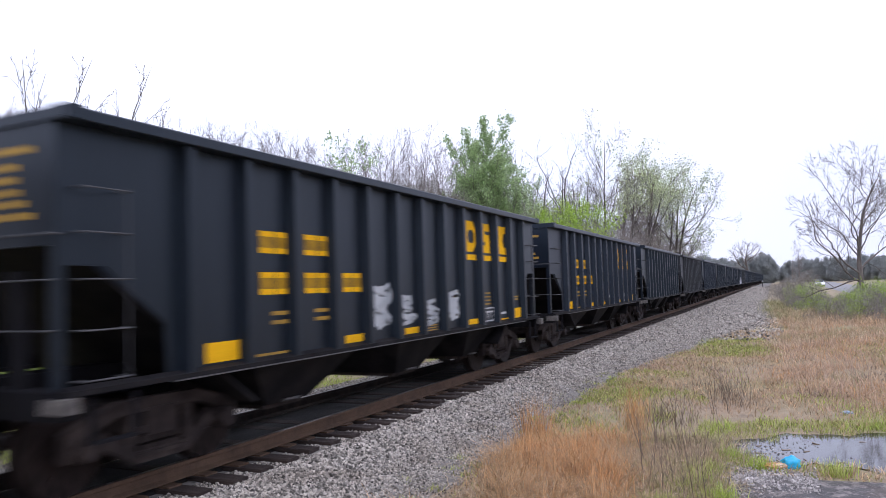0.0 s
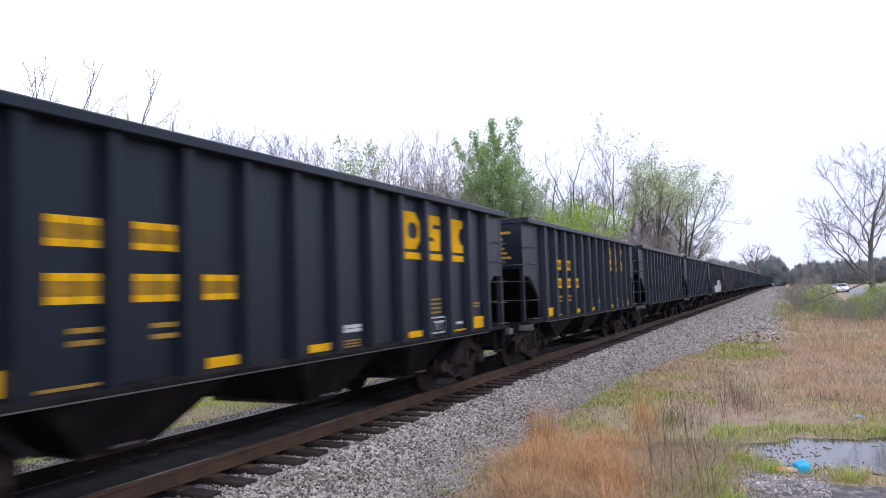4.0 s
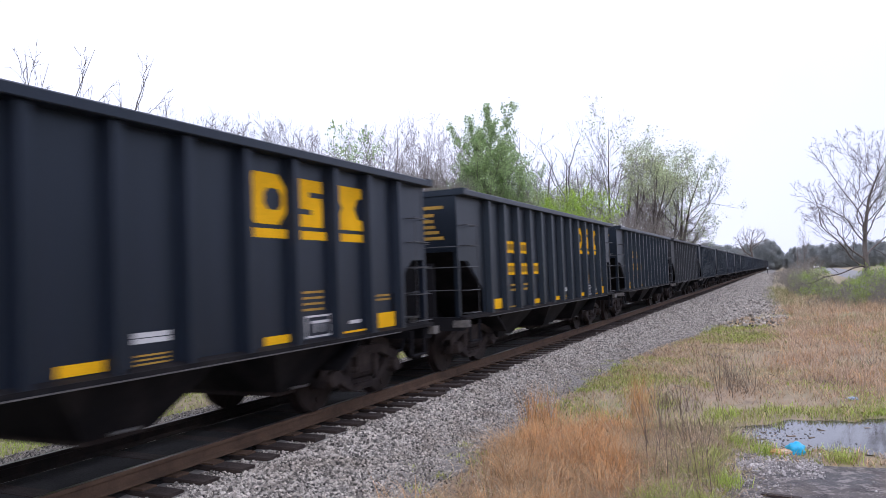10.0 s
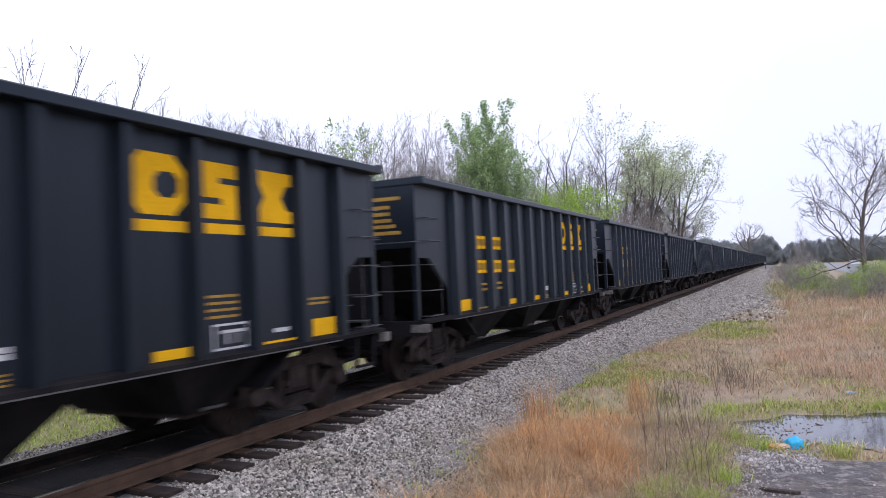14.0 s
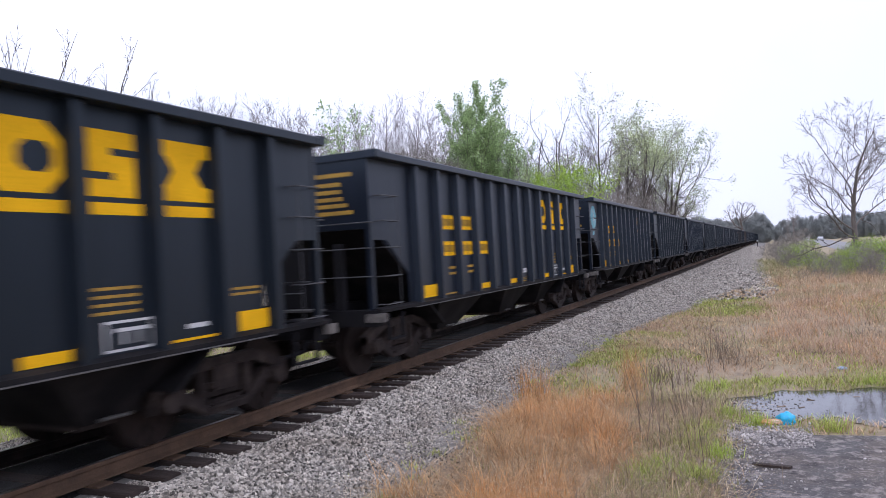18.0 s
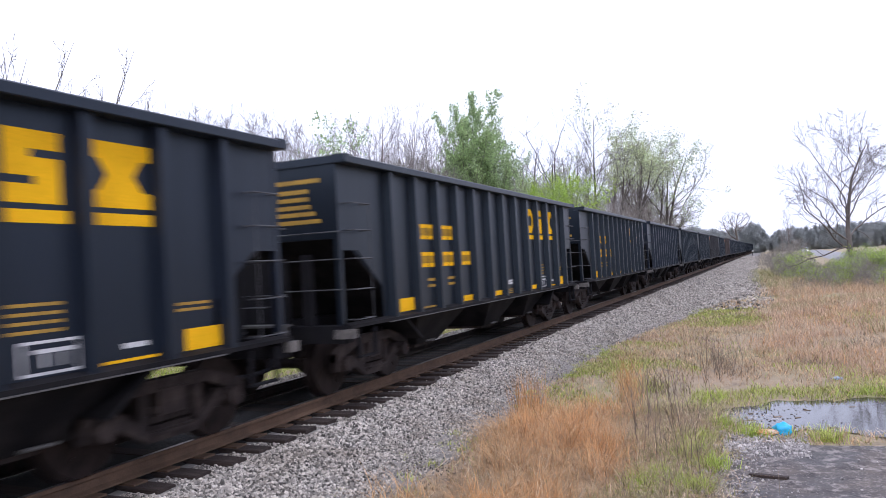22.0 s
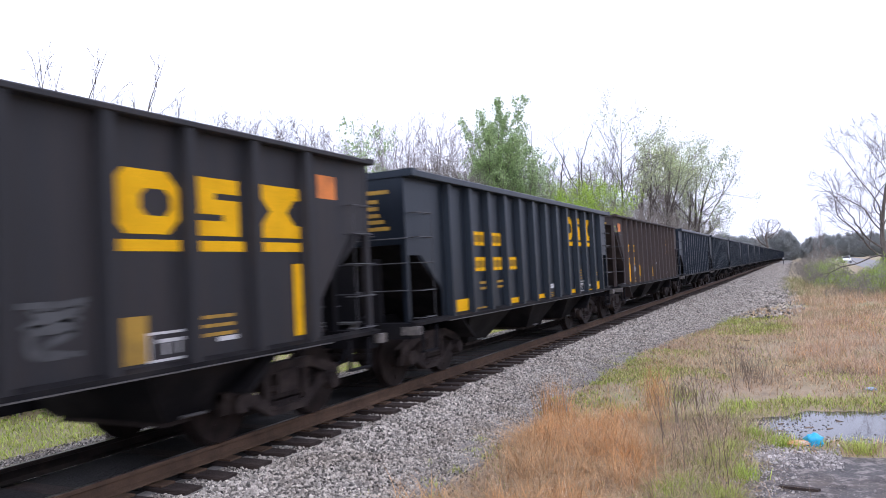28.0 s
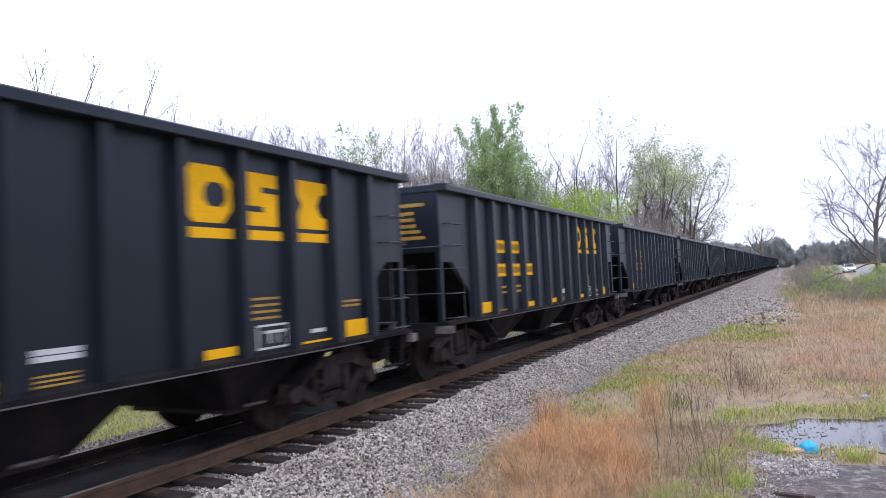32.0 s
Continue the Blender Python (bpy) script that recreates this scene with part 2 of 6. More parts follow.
M_PINK = mat("pinkish_dry_field_grass", (0.57, 0.415, 0.295), 0.8, spots=(0.46, 0.315, 0.21), scale=0.25, amount=0.8, island=0.3, thin=0.3)


def ground_material():
    """Grass, straw and bare soil mixed by noise at several sizes, greener in some stretches."""
    m = bpy.data.materials.new("grassy_soil")
    m.use_nodes = True
    n, l = m.node_tree.nodes, m.node_tree.links
    b = n["Principled BSDF"]
    b.inputs["Roughness"].default_value = 0.95
    co = n.new("ShaderNodeTexCoord")
    last = None
    for scale, detail, lo, hi, col in ((0.05, 4, 0.3, 0.4, (0.36, 0.28, 0.19)), (0.22, 6, 0.5, 0.62, (0.27, 0.27, 0.12)),
                                       (0.5, 6, 0.52, 0.66, (0.37, 0.275, 0.19)), (2.1, 6, 0.56, 0.7, (0.2, 0.155, 0.11)), (9.0, 4, 0.54, 0.68, (0.43, 0.34, 0.235))):
        nz = n.new("ShaderNodeTexNoise")
        nz.inputs["Scale"].default_value, nz.inputs["Detail"].default_value = scale, detail
        l.new(co.outputs["Object"], nz.inputs["Vector"])
        rp = n.new("ShaderNodeValToRGB")
        rp.color_ramp.elements[0].position, rp.color_ramp.elements[1].position = lo, hi
        rp.color_ramp.elements[1].color = (0.8, 0.8, 0.8, 1)
        l.new(nz.outputs["Fac"], rp.inputs["Fac"])
        mx = n.new("ShaderNodeMix")
        mx.data_type = "RGBA"
        mx.inputs[6].default_value = (0.21, 0.205, 0.08, 1)
        mx.inputs[7].default_value = (*col, 1)
        l.new(rp.outputs["Color"], mx.inputs[0])
        if last:
            l.new(last, mx.inputs[6])
        last = mx.outputs[2]
    l.new(last, b.inputs["Base Color"])
    bt = n.new("ShaderNodeTexNoise")
    bt.inputs["Scale"].default_value, bt.inputs["Detail"].default_value = 14, 6
    l.new(co.outputs["Object"], bt.inputs["Vector"])
    bp = n.new("ShaderNodeBump")
    bp.inputs["Strength"].default_value, bp.inputs["Distance"].default_value = 0.8, 0.04
    l.new(bt.outputs["Fac"], bp.inputs["Height"])
    l.new(bp.outputs["Normal"], b.inputs["Normal"])
    return m


def concrete_material():
    """Old concrete: pale wear, dark damp stains, fine pits."""
    m = bpy.data.materials.new("stained_concrete")
    m.use_nodes = True
    n, l = m.node_tree.nodes, m.node_tree.links
    b = n["Principled BSDF"]
    b.inputs["Specular IOR Level"].default_value = 0.22
    co = n.new("ShaderNodeTexCoord")
    last = None
    for scale, detail, rough, lo, hi, col in ((0.9, 8, 0.65, 0.42, 0.58, (0.055, 0.05, 0.05)), (3.2, 8, 0.7, 0.5, 0.62, (0.035, 0.032, 0.032)), (5.0, 8, 0.75, 0.51, 0.6, (0.3, 0.262, 0.235)),
                                              (30.0, 4, 0.6, 0.56, 0.66, (0.1, 0.09, 0.09)), (55.0, 3, 0.6, 0.6, 0.7, (0.38, 0.34, 0.31))):
        nz = n.new("ShaderNodeTexNoise")
        nz.inputs["Scale"].default_value, nz.inputs["Detail"].default_value, nz.inputs["Roughness"].default_value = scale, detail, rough
        l.new(co.outputs["Object"], nz.inputs["Vector"])
        rp = n.new("ShaderNodeValToRGB")
        rp.color_ramp.elements[0].position, rp.color_ramp.elements[1].position = lo, hi
        rp.color_ramp.elements[1].color = (0.85, 0.85, 0.85, 1)
        l.new(nz.outputs["Fac"], rp.inputs["Fac"])
        mx = n.new("ShaderNodeMix")
        mx.data_type = "RGBA"
        mx.inputs[6].default_value = (0.15, 0.127, 0.11, 1)
        mx.inputs[7].default_value = (*col, 1)
        l.new(rp.outputs["Color"], mx.inputs[0])
        if last:
            l.new(last, mx.inputs[6])
        else:
            rr = n.new("ShaderNodeMapRange")
            rr.inputs["To Min"].default_value, rr.inputs["To Max"].default_value = 0.95, 0.45
            l.new(rp.outputs["Color"], rr.inputs["Value"])
            l.new(rr.outputs["Result"], b.inputs["Roughness"])
        last = mx.outputs[2]
    l.new(last, b.inputs["Base Color"])
    bt = n.new("ShaderNodeTexNoise")
    bt.inputs["Scale"].default_value, bt.inputs["Detail"].default_value = 20, 6
    l.new(co.outputs["Object"], bt.inputs["Vector"])
    bp = n.new("ShaderNodeBump")
    bp.inputs["Strength"].default_value, bp.inputs["Distance"].default_value = 0.4, 0.02
    l.new(bt.outputs["Fac"], bp.inputs["Height"])
    l.new(bp.outputs["Normal"], b.inputs["Normal"])
    return m


def water_material():
    m = bpy.data.materials.new("still_muddy_water")
    m.use_nodes = True
    n, l = m.node_tree.nodes, m.node_tree.links
    b = n["Principled BSDF"]
    b.inputs["Base Color"].default_value = (0.05, 0.045, 0.045, 1)
    b.inputs["Roughness"].default_value, b.inputs["IOR"].default_value = 0.05, 1.65
    co = n.new("ShaderNodeTexCoord")
    nz = n.new("ShaderNodeTexNoise")
    nz.inputs["Scale"].default_value = 5
    l.new(co.outputs["Object"], nz.inputs["Vector"])
    bp = n.new("ShaderNodeBump")
    bp.inputs["Strength"].default_value, bp.inputs["Distance"].default_value = 0.08, 0.01
    l.new(nz.outputs["Fac"], bp.inputs["Height"])
    l.new(bp.outputs["Normal"], b.inputs["Normal"])
    return m


M_GROUND, M_WATER, M_CONCRETE = ground_material(), water_material(), concrete_material()


# ---- mesh helpers ----
class Shape:
    """Collects boxes, prisms and polygons into one mesh."""

    def __init__(self):
        self.v, self.f = [], []

    def add(self, verts, faces):
        k = len(self.v)
        self.v += [tuple(p) for p in verts]
        self.f += [tuple(i + k for i in f) for f in faces]
        return self

    def box(self, x0, x1, y0, y1, z0, z1):
        return self.add([(x, y, z) for x in (x0, x1) for y in (y0, y1) for z in (z0, z1)],
                        [(0, 1, 3, 2), (4, 6, 7, 5), (0, 4, 5, 1), (2, 3, 7, 6), (0, 2, 6, 4), (1, 5, 7, 3)])

    def prism(self, outline, lo, hi, axis="x"):
        """An outline in the other two axes (in xyz order), drawn out from lo to hi."""
        def at(a, b, c):
            return {"x": (c, a, b), "y": (a, c, b), "z": (a, b, c)}[axis]
        n = len(outline)
        verts = [at(a, b, lo) for a, b in outline] + [at(a, b, hi) for a, b in outline]
        faces = [tuple(range(n))[::-1], tuple(range(n, 2 * n))] + [(i, (i + 1) % n, n + (i + 1) % n, n + i) for i in range(n)]
        return self.add(verts, faces)

    def sheet(self, outline, x):
        return self.add([(x, a, b) for a, b in outline], [tuple(range(len(outline)))])

    def tube(self, p0, p1, r0, r1=None, n=6):
        r1 = r0 if r1 is None else r1
        p0, p1 = Vector(p0), Vector(p1)
        d = (p1 - p0).normalized()
        a = d.orthogonal().normalized()
        b = d.cross(a)
        ring = [(math.cos(2 * math.pi * i / n), math.sin(2 * math.pi * i / n)) for i in range(n)]
        verts = [p0 + r0 * (a * c + b * s) for c, s in ring] + [p1 + r1 * (a * c + b * s) for c, s in ring]
        faces = [(i, (i + 1) % n, n + (i + 1) % n, n + i) for i in range(n)] + [tuple(range(n))[::-1], tuple(range(n, 2 * n))]
        return self.add(verts, faces)

    def mesh(self, name, material):
        me = bpy.data.meshes.new(name)
        me.from_pydata(self.v, [], self.f)
        me.materials.append(material)
        bm = bmesh.new()
        bm.from_mesh(me)
        bmesh.ops.recalc_face_normals(bm, faces=bm.faces)
        bm.to_mesh(me)
        bm.free()
        return me


def part(name, shape, material, parent, label=""):
    ob = new(name, shape if isinstance(shape, bpy.types.Mesh) else shape.mesh(name, material))
    ob.parent = parent
    if label:
        ob["label"] = label
    return ob


def array_mesh(name, verts, faces, material, smooth=False):
    """A mesh from numpy arrays; faces: (n, 3) or (n, 4)."""
    me = bpy.data.meshes.new(name)
    n, k = faces.shape
    me.vertices.add(len(verts))
    me.vertices.foreach_set("co", np.ascontiguousarray(verts, dtype=np.float32).ravel())
    me.loops.add(n * k)
    me.loops.foreach_set("vertex_index", np.ascontiguousarray(faces, dtype=np.int32).ravel())
    me.polygons.add(n)
    me.polygons.foreach_set("loop_start", np.arange(0, n * k, k, dtype=np.int32))
    me.polygons.foreach_set("loop_total", np.full(n, k, dtype=np.int32))
    me.polygons.foreach_set("use_smooth", np.full(n, smooth))
    me.update(calc_edges=True)
    me.materials.append(material)
    return me


def blades(rng, base, height, width, lean, bend=0.5):
    """Curved, tapered grass blades: (n, 7) vertices and (n, 3) quads, the last one narrowing to the tip."""
    n = len(base)
    a = rng.uniform(0, 2 * np.pi, n)
    out = np.stack([np.cos(a), np.sin(a), np.zeros(n)], 1)
    side = np.stack([-np.sin(a), np.cos(a), np.zeros(n)], 1)
    verts = np.zeros((n, 8, 3))
    for i, (u, w) in enumerate(((0, 1), (0.4, 0.8), (0.75, 0.5), (1.0, 0.12))):
        c = base + out * (lean * (u * (1 - bend) + bend * u * u) * height)[:, None]
        c[:, 2] += height * (u - 0.5 * bend * lean * u * u)
        verts[:, 2 * i] = c - side * (width * w / 2)[:, None]
        verts[:, 2 * i + 1] = c + side * (width * w / 2)[:, None]
    k = (np.arange(n) * 8)[:, None]
    faces = np.concatenate([k + np.array([[2 * i, 2 * i + 1, 2 * i + 3, 2 * i + 2]]) for i in range(3)], 0)
    return verts.reshape(-1, 3), faces


def stones(rng, centre, size, worn=False):
    """Jittered blocks, turned at random: sharp crushed stones, or blunter many-sided ones."""
    n = len(centre)
    cube = np.array([(x, y, z) for x in (-1, 1) for y in (-1, 1) for z in (-1, 1)], dtype=float)
    sides = np.array([(0, 1, 3, 2), (4, 6, 7, 5), (0, 4, 5, 1), (2, 3, 7, 6), (0, 2, 6, 4), (1, 5, 7, 3)])
    if worn:
        caps = np.array([cube[list(q)].mean(0) for q in sides]) * 1.5
        sides = np.array([(q[k], q[(k + 1) % 4], 8 + i) for i, q in enumerate(sides) for k in range(4)])
        cube = np.concatenate([cube * 0.85, caps])
    m = len(cube)
    v = cube[None] * rng.uniform(0.75 if worn else 0.55, 1.0, (n, m, 1)) * rng.uniform(0.6, 1.2, (n, 1, 3)) * (size / 2)[:, None, None]
    q = rng.normal(size=(n, 4))
    q /= np.linalg.norm(q, axis=1)[:, None]
    w, x, y, z = q.T
    r = np.stack([1 - 2 * (y * y + z * z), 2 * (x * y - z * w), 2 * (x * z + y * w), 2 * (x * y + z * w), 1 - 2 * (x * x + z * z), 2 * (y * z - x * w),
                  2 * (x * z - y * w), 2 * (y * z + x * w), 1 - 2 * (x * x + y * y)], 1).reshape(n, 3, 3)
    v = np.einsum("nij,nkj->nki", r, v) + centre[:, None]
    faces = ((np.arange(n) * m)[:, None, None] + sides[None]).reshape(-1, sides.shape[1])
    return v.reshape(-1, 3), faces


# ---- plan ----
TRACK_X, RAIL_Z = -6.81, 0.45
CAR_PITCH, CAR_LENGTH, FIRST_FRONT = 14.2, 12.85, 4.06


def gravel_edge(y):
    return np.interp(y, [-60, 0, 7, 11, 14, 18, 23, 31, 41, 48, 60, 87, 190, 1500],
                     [-3.6, -3.4, -3.2, -3.5, -3.65, -3.5, -2.9, -2.0, -0.1, -0.3, -0.7, -1.1, -1.6, -3.0])


def in_puddle(x, y):
    """Below 1 inside the puddle's outline."""
    return ((x - 1.9) / 2.6) ** 2 + ((y - 11.0 - 0.1 * (x - 1)) / 1.2) ** 2 + 0.18 * np.sin(5 * x + 3 * y) + 0.1 * np.sin(11 * x - 7 * y)


def ground_z(x, y):
    """The ground: nearly level, a hollow under the puddle."""
    z = 0.03 * np.sin(0.7 * x + 1.3) * np.cos(0.5 * y) + 0.02 * np.sin(1.9 * x - 0.8 * y)
    z = np.where((x > -1.6) & (x < 6) & (y < 13), 0.3 * z, z)
    return z - 0.16 * np.clip(1.25 - in_puddle(x, y), 0, 0.6) - 0.012


def spread(rng, n, x0, x1, y0, y1, keep=None):
    x, y = rng.uniform(x0, x1, n), rng.uniform(y0, y1, n)
    if keep is not None:
        k = keep(x, y)
        x, y = x[k], y[k]
    return np.stack([x, y, ground_z(x, y)], 1)


def clump(rng, centres, per, radius):
    """Points in clumps round the centres."""
    c = np.repeat(centres, per, 0)
    c[:, :2] += rng.normal(size=(len(c), 2)) * radius
    c[:, 2] = ground_z(c[:, 0], c[:, 1])
    return c


# ---- ground, ballast, track ----
def build_ground():
    near = np.concatenate([np.arange(-12, 12.01, 0.3)])
    xs = np.concatenate([[-2500, -1200, -600, -300, -150, -80, -50, -35, -25, -18, -15], near, [15, 18, 25, 35, 50, 80, 150, 300, 600, 1200, 2500]])
    ys = np.concatenate([[-800, -300, -100, -40, -15, -5], np.arange(0, 45, 0.3), [47, 50, 55, 60, 70, 85, 100, 130, 170, 220, 300, 400, 600, 1000, 1800, 3000]])
    X, Y = np.meshgrid(xs, ys, indexing="ij")
    V = np.stack([X, Y, ground_z(X, Y)], -1).reshape(-1, 3)
    n = len(ys)
    i, j = np.meshgrid(np.arange(len(xs) - 1), np.arange(n - 1), indexing="ij")
    a = (i * n + j).ravel()
    F = np.stack([a, a + n, a + n + 1, a + 1], 1)
    tagged(new("ground", array_mesh("ground", V, F, M_GROUND, True)), "level ground of thin green grass and dry straw", "ground", kind="structure")


def bed_z(x):
    """Cross-section of the ballast bed."""
    d = np.abs(x - TRACK_X)
    return np.interp(d, [0, 1.35, 1.7, 2.9, 3.4, 9], [0.2, 0.2, 0.205, 0.05, 0.025, 0.02])


def build_ballast():
    rng = np.random.default_rng(4)
    ys = np.concatenate([np.arange(-60, 0, 4), np.arange(0, 60, 0.25), np.arange(60, 200, 4), np.arange(200, 1501, 50)])
    us = np.linspace(0, 1, 34)
    left = TRACK_X - 2.75 + 0.1 * np.sin(ys)
    right = gravel_edge(ys) + 0.12 * np.sin(2.3 * ys) + 0.08 * np.sin(5.1 * ys)
    X = left[:, None] + (right - left)[:, None] * us
    Y = np.repeat(ys[:, None], len(us), 1)
    Z = bed_z(X) + 0.012 * np.sin(7 * X + 5 * Y) * (Y < 60)
    Z[:, 0] = Z[:, -1] = -0.06
    V = np.stack([X, Y, Z], -1).reshape(-1, 3)
    n = len(us)
    i, j = np.meshgrid(np.arange(len(ys) - 1), np.arange(n - 1), indexing="ij")
    a = (i * n + j).ravel()
    F = np.stack([a, a + 1, a + n + 1, a + n], 1)
    tagged(new("ballast_bed", array_mesh("ballast_bed", V, F, M_BALLAST, True)), "grey crushed stone bed under the railway track", "ballast", kind="structure")
    # dark strip between the rails that paints in the shade under the cars
    tagged(new("shaded_ballast", Shape().prism([(TRACK_X - 0.98, 0.16), (TRACK_X + 0.84, 0.16), (TRACK_X + 0.66, 0.25), (TRACK_X - 0.78, 0.25)], -60, 1500, "y").mesh("shaded_ballast", M_SHADEDBED)),
           "black ballast between the rails, shade under the train painted in", "ballast", kind="structure")
    count = 170000
    y = np.where(rng.uniform(0, 1, count) < 0.04, rng.uniform(-5, 3, count), 2.5 + 43 * rng.uniform(0, 1, count) ** 1.9)
    right = gravel_edge(y)
    x = TRACK_X + 0.95 + (right - TRACK_X - 0.8) * rng.uniform(0, 1, count)
    fade = np.clip((right - x) / 0.7, 0, 1)
    keep = rng.uniform(0, 1, count) < 0.12 + 0.88 * fade
    x, y, fade = x[keep], y[keep], fade[keep]
    size = rng.uniform(0.017, 0.041, len(x)) * (0.4 + 0.6 * np.clip((right[keep] - x) / 1.5, 0, 1)) * (1 + y / 60)
    phase = np.abs(((y + 8) / 0.495 + 0.5) % 1 - 0.5) * 0.495
    ok = (x > TRACK_X + 1.36) | (phase > 0.15)
    x, y, size = x[ok], y[ok], np.where(x < TRACK_X + 1.4, 0.75, 1.0)[ok] * size[ok]
    c = np.stack([x, y, bed_z(x) + size * rng.uniform(-0.05, 0.55, len(x))], 1)
    y2 = 40 + 160 * rng.uniform(0, 1, 30000) ** 1.3
    x2 = TRACK_X + 1.4 + (gravel_edge(y2) - TRACK_X - 1.4) * rng.uniform(0, 1, len(y2))
    s2 = rng.uniform(0.045, 0.095, len(y2)) * (1 + np.maximum(y2 - 70, 0) / 90)
    c, size = np.concatenate([c, np.stack([x2, y2, bed_z(x2)], 1)]), np.concatenate([size, s2])
    y3 = rng.uniform(2, 34, 22000)
    x3 = TRACK_X - rng.uniform(0.9, 2.75, len(y3))
    c, size = np.concatenate([c, np.stack([x3, y3, bed_z(x3) + 0.01], 1)]), np.concatenate([size, rng.uniform(0.016, 0.036, len(y3))])
    V, F = stones(rng, c, size)
    tagged(new("ballast_stones", array_mesh("ballast_stones", V, F, M_STONE)), "loose grey and white crushed ballast stones", "ballast", kind="stuff")


def build_track():
    track = tagged(new("railway_track"), "rusty rails on dark creosoted wooden ties in ballast", "railway track", kind="structure")
    track.location = (TRACK_X, 0, 0)
    h = RAIL_Z
    for s in (-1, 1):
        c = s * 0.7525
        sh = Shape().prism([(c - 0.07, h - 0.17), (c + 0.07, h - 0.17), (c + 0.07, h - 0.155), (c + 0.012, h - 0.13), (c + 0.012, h - 0.05), (c + 0.036, h - 0.04),
                            (c + 0.036, h - 0.006), (c + 0.028, h), (c - 0.028, h), (c - 0.036, h - 0.006), (c - 0.036, h - 0.04), (c - 0.012, h - 0.05), (c - 0.012, h - 0.13), (c - 0.07, h - 0.155)], -60, 1500, "y")
        rail = part("rail", sh, M_RAIL if s > 0 else M_SHADEDRAIL, track, "" if s > 0 else "far rail with shade under the train in its colour")
        part("rail_head", Shape().prism([(c - 0.027, h + 0.0005), (c + 0.027, h + 0.0005), (c + 0.022, h + 0.003), (c - 0.022, h + 0.003)], -60, 1500, "y"), M_RAILTOP, rail, "polished rail head")
    rng = random.Random(3)
    top = h - 0.19
    forms = []
    for k in range(5):
        w, e = 0.115 + 0.008 * k / 4, 1.28 + 0.02 * k
        sh = Shape().prism([(-w, top - 0.17), (w, top - 0.17), (w, top - 0.012), (w - 0.012, top), (-w + 0.012, top), (-w, top - 0.012)], -e, e + 0.02 * (k % 3), "x")
        forms.append(sh.mesh("tie", M_TIE))
    plate = Shape().box(-0.18, 0.18, -0.09, 0.09, top, top + 0.02)
    plate_mesh = plate.mesh("tie_plate", M_RAIL)
    for i in range(290):
        tie = part("tie", forms[rng.randrange(5)], None, track)
        tie.matrix_basis = pose(rng.uniform(-0.05, 0.05), -8 + 0.495 * i + rng.uniform(-0.02, 0.02), rng.uniform(-0.02, 0.005), 0, 0, rng.uniform(-1.2, 1.2))
        if i < 60:
            p = part("tie_plate", plate_mesh, None, tie)
            p.location = (0.7525, 0, 0)
    rest = Shape()
    for i in range(290, 1100):
        y = -8 + 0.495 * i
        rest.box(-1.3, 1.3, y - 0.115, y + 0.115, top - 0.1, top)
    tagged(part("far_ties", rest, M_TIE, track), kind="stuff")


# ---- the train ----
RIBS = [1.32 + 0.877 * i for i in range(13)]
HALF = 1.43
RIB_OUT = 1.56
SIDE = HALF + 0.014


def patch(y0, y1, z0, z1, x=SIDE):
    return Shape().sheet([(y0, z0), (y1, z0), (y1, z1), (y0, z1)], x)


def strokes(y0, y1, z0, z1, rows, gap=0.35, cols=1):
    """Plain horizontal bars in place of characters."""
    sh = Shape()
    step = (z1 - z0) / rows
    w = (y1 - y0) / cols
    for c in range(cols):
        for r in range(rows):
            sh.sheet([(y0 + c * w, z0 + r * step), (y0 + (c + 0.82) * w, z0 + r * step), (y0 + (c + 0.82) * w, z0 + (r + 1 - gap) * step), (y0 + c * w, z0 + (r + 1 - gap) * step)], SIDE)
    return sh


def letter_bars(y0, y1, z0, z1, cols=2):
    """Worn blocks in place of characters, brighter along their upper and lower edges."""
    sh = Shape()
    w = (y1 - y0) / cols
    h = (z1 - z0) / 4
    for c in range(cols):
        a, b = y0 + c * w, y0 + (c + 0.92) * w
        for k, (u, v) in enumerate(((z0, z0 + h), (z0 + h, z1 - h), (z1 - h, z1))):
            sh.sheet([(a, u), (b, u), (b, v), (a, v)], SIDE)
    me = sh.mesh("letter_bars", M_YELLOW)
    me.materials.append(M_WORNYELLOW)
    for i, f in enumerate(me.polygons):
        f.material_index = 1 if i % 3 == 1 else 0
    return me


def blob(rng, y, z, ry, rz, x=SIDE + 0.003, n=14):
    """A sprayed patch with an uneven outline."""
    pts = []
    for i in range(n):
        a = 2 * math.pi * i / n
        k = rng.uniform(0.6, 1.1)
        pts.append((y + ry * k * math.copysign(abs(math.cos(a)) ** 0.6, math.cos(a)), z + rz * k * math.copysign(abs(math.sin(a)) ** 0.6, math.sin(a))))
    return Shape().sheet(pts, x)


def panel_of(i):
    """The clear width between two ribs."""
    return RIBS[i] + 0.07, (RIBS[i + 1] if i < 12 else CAR_LENGTH) - 0.07


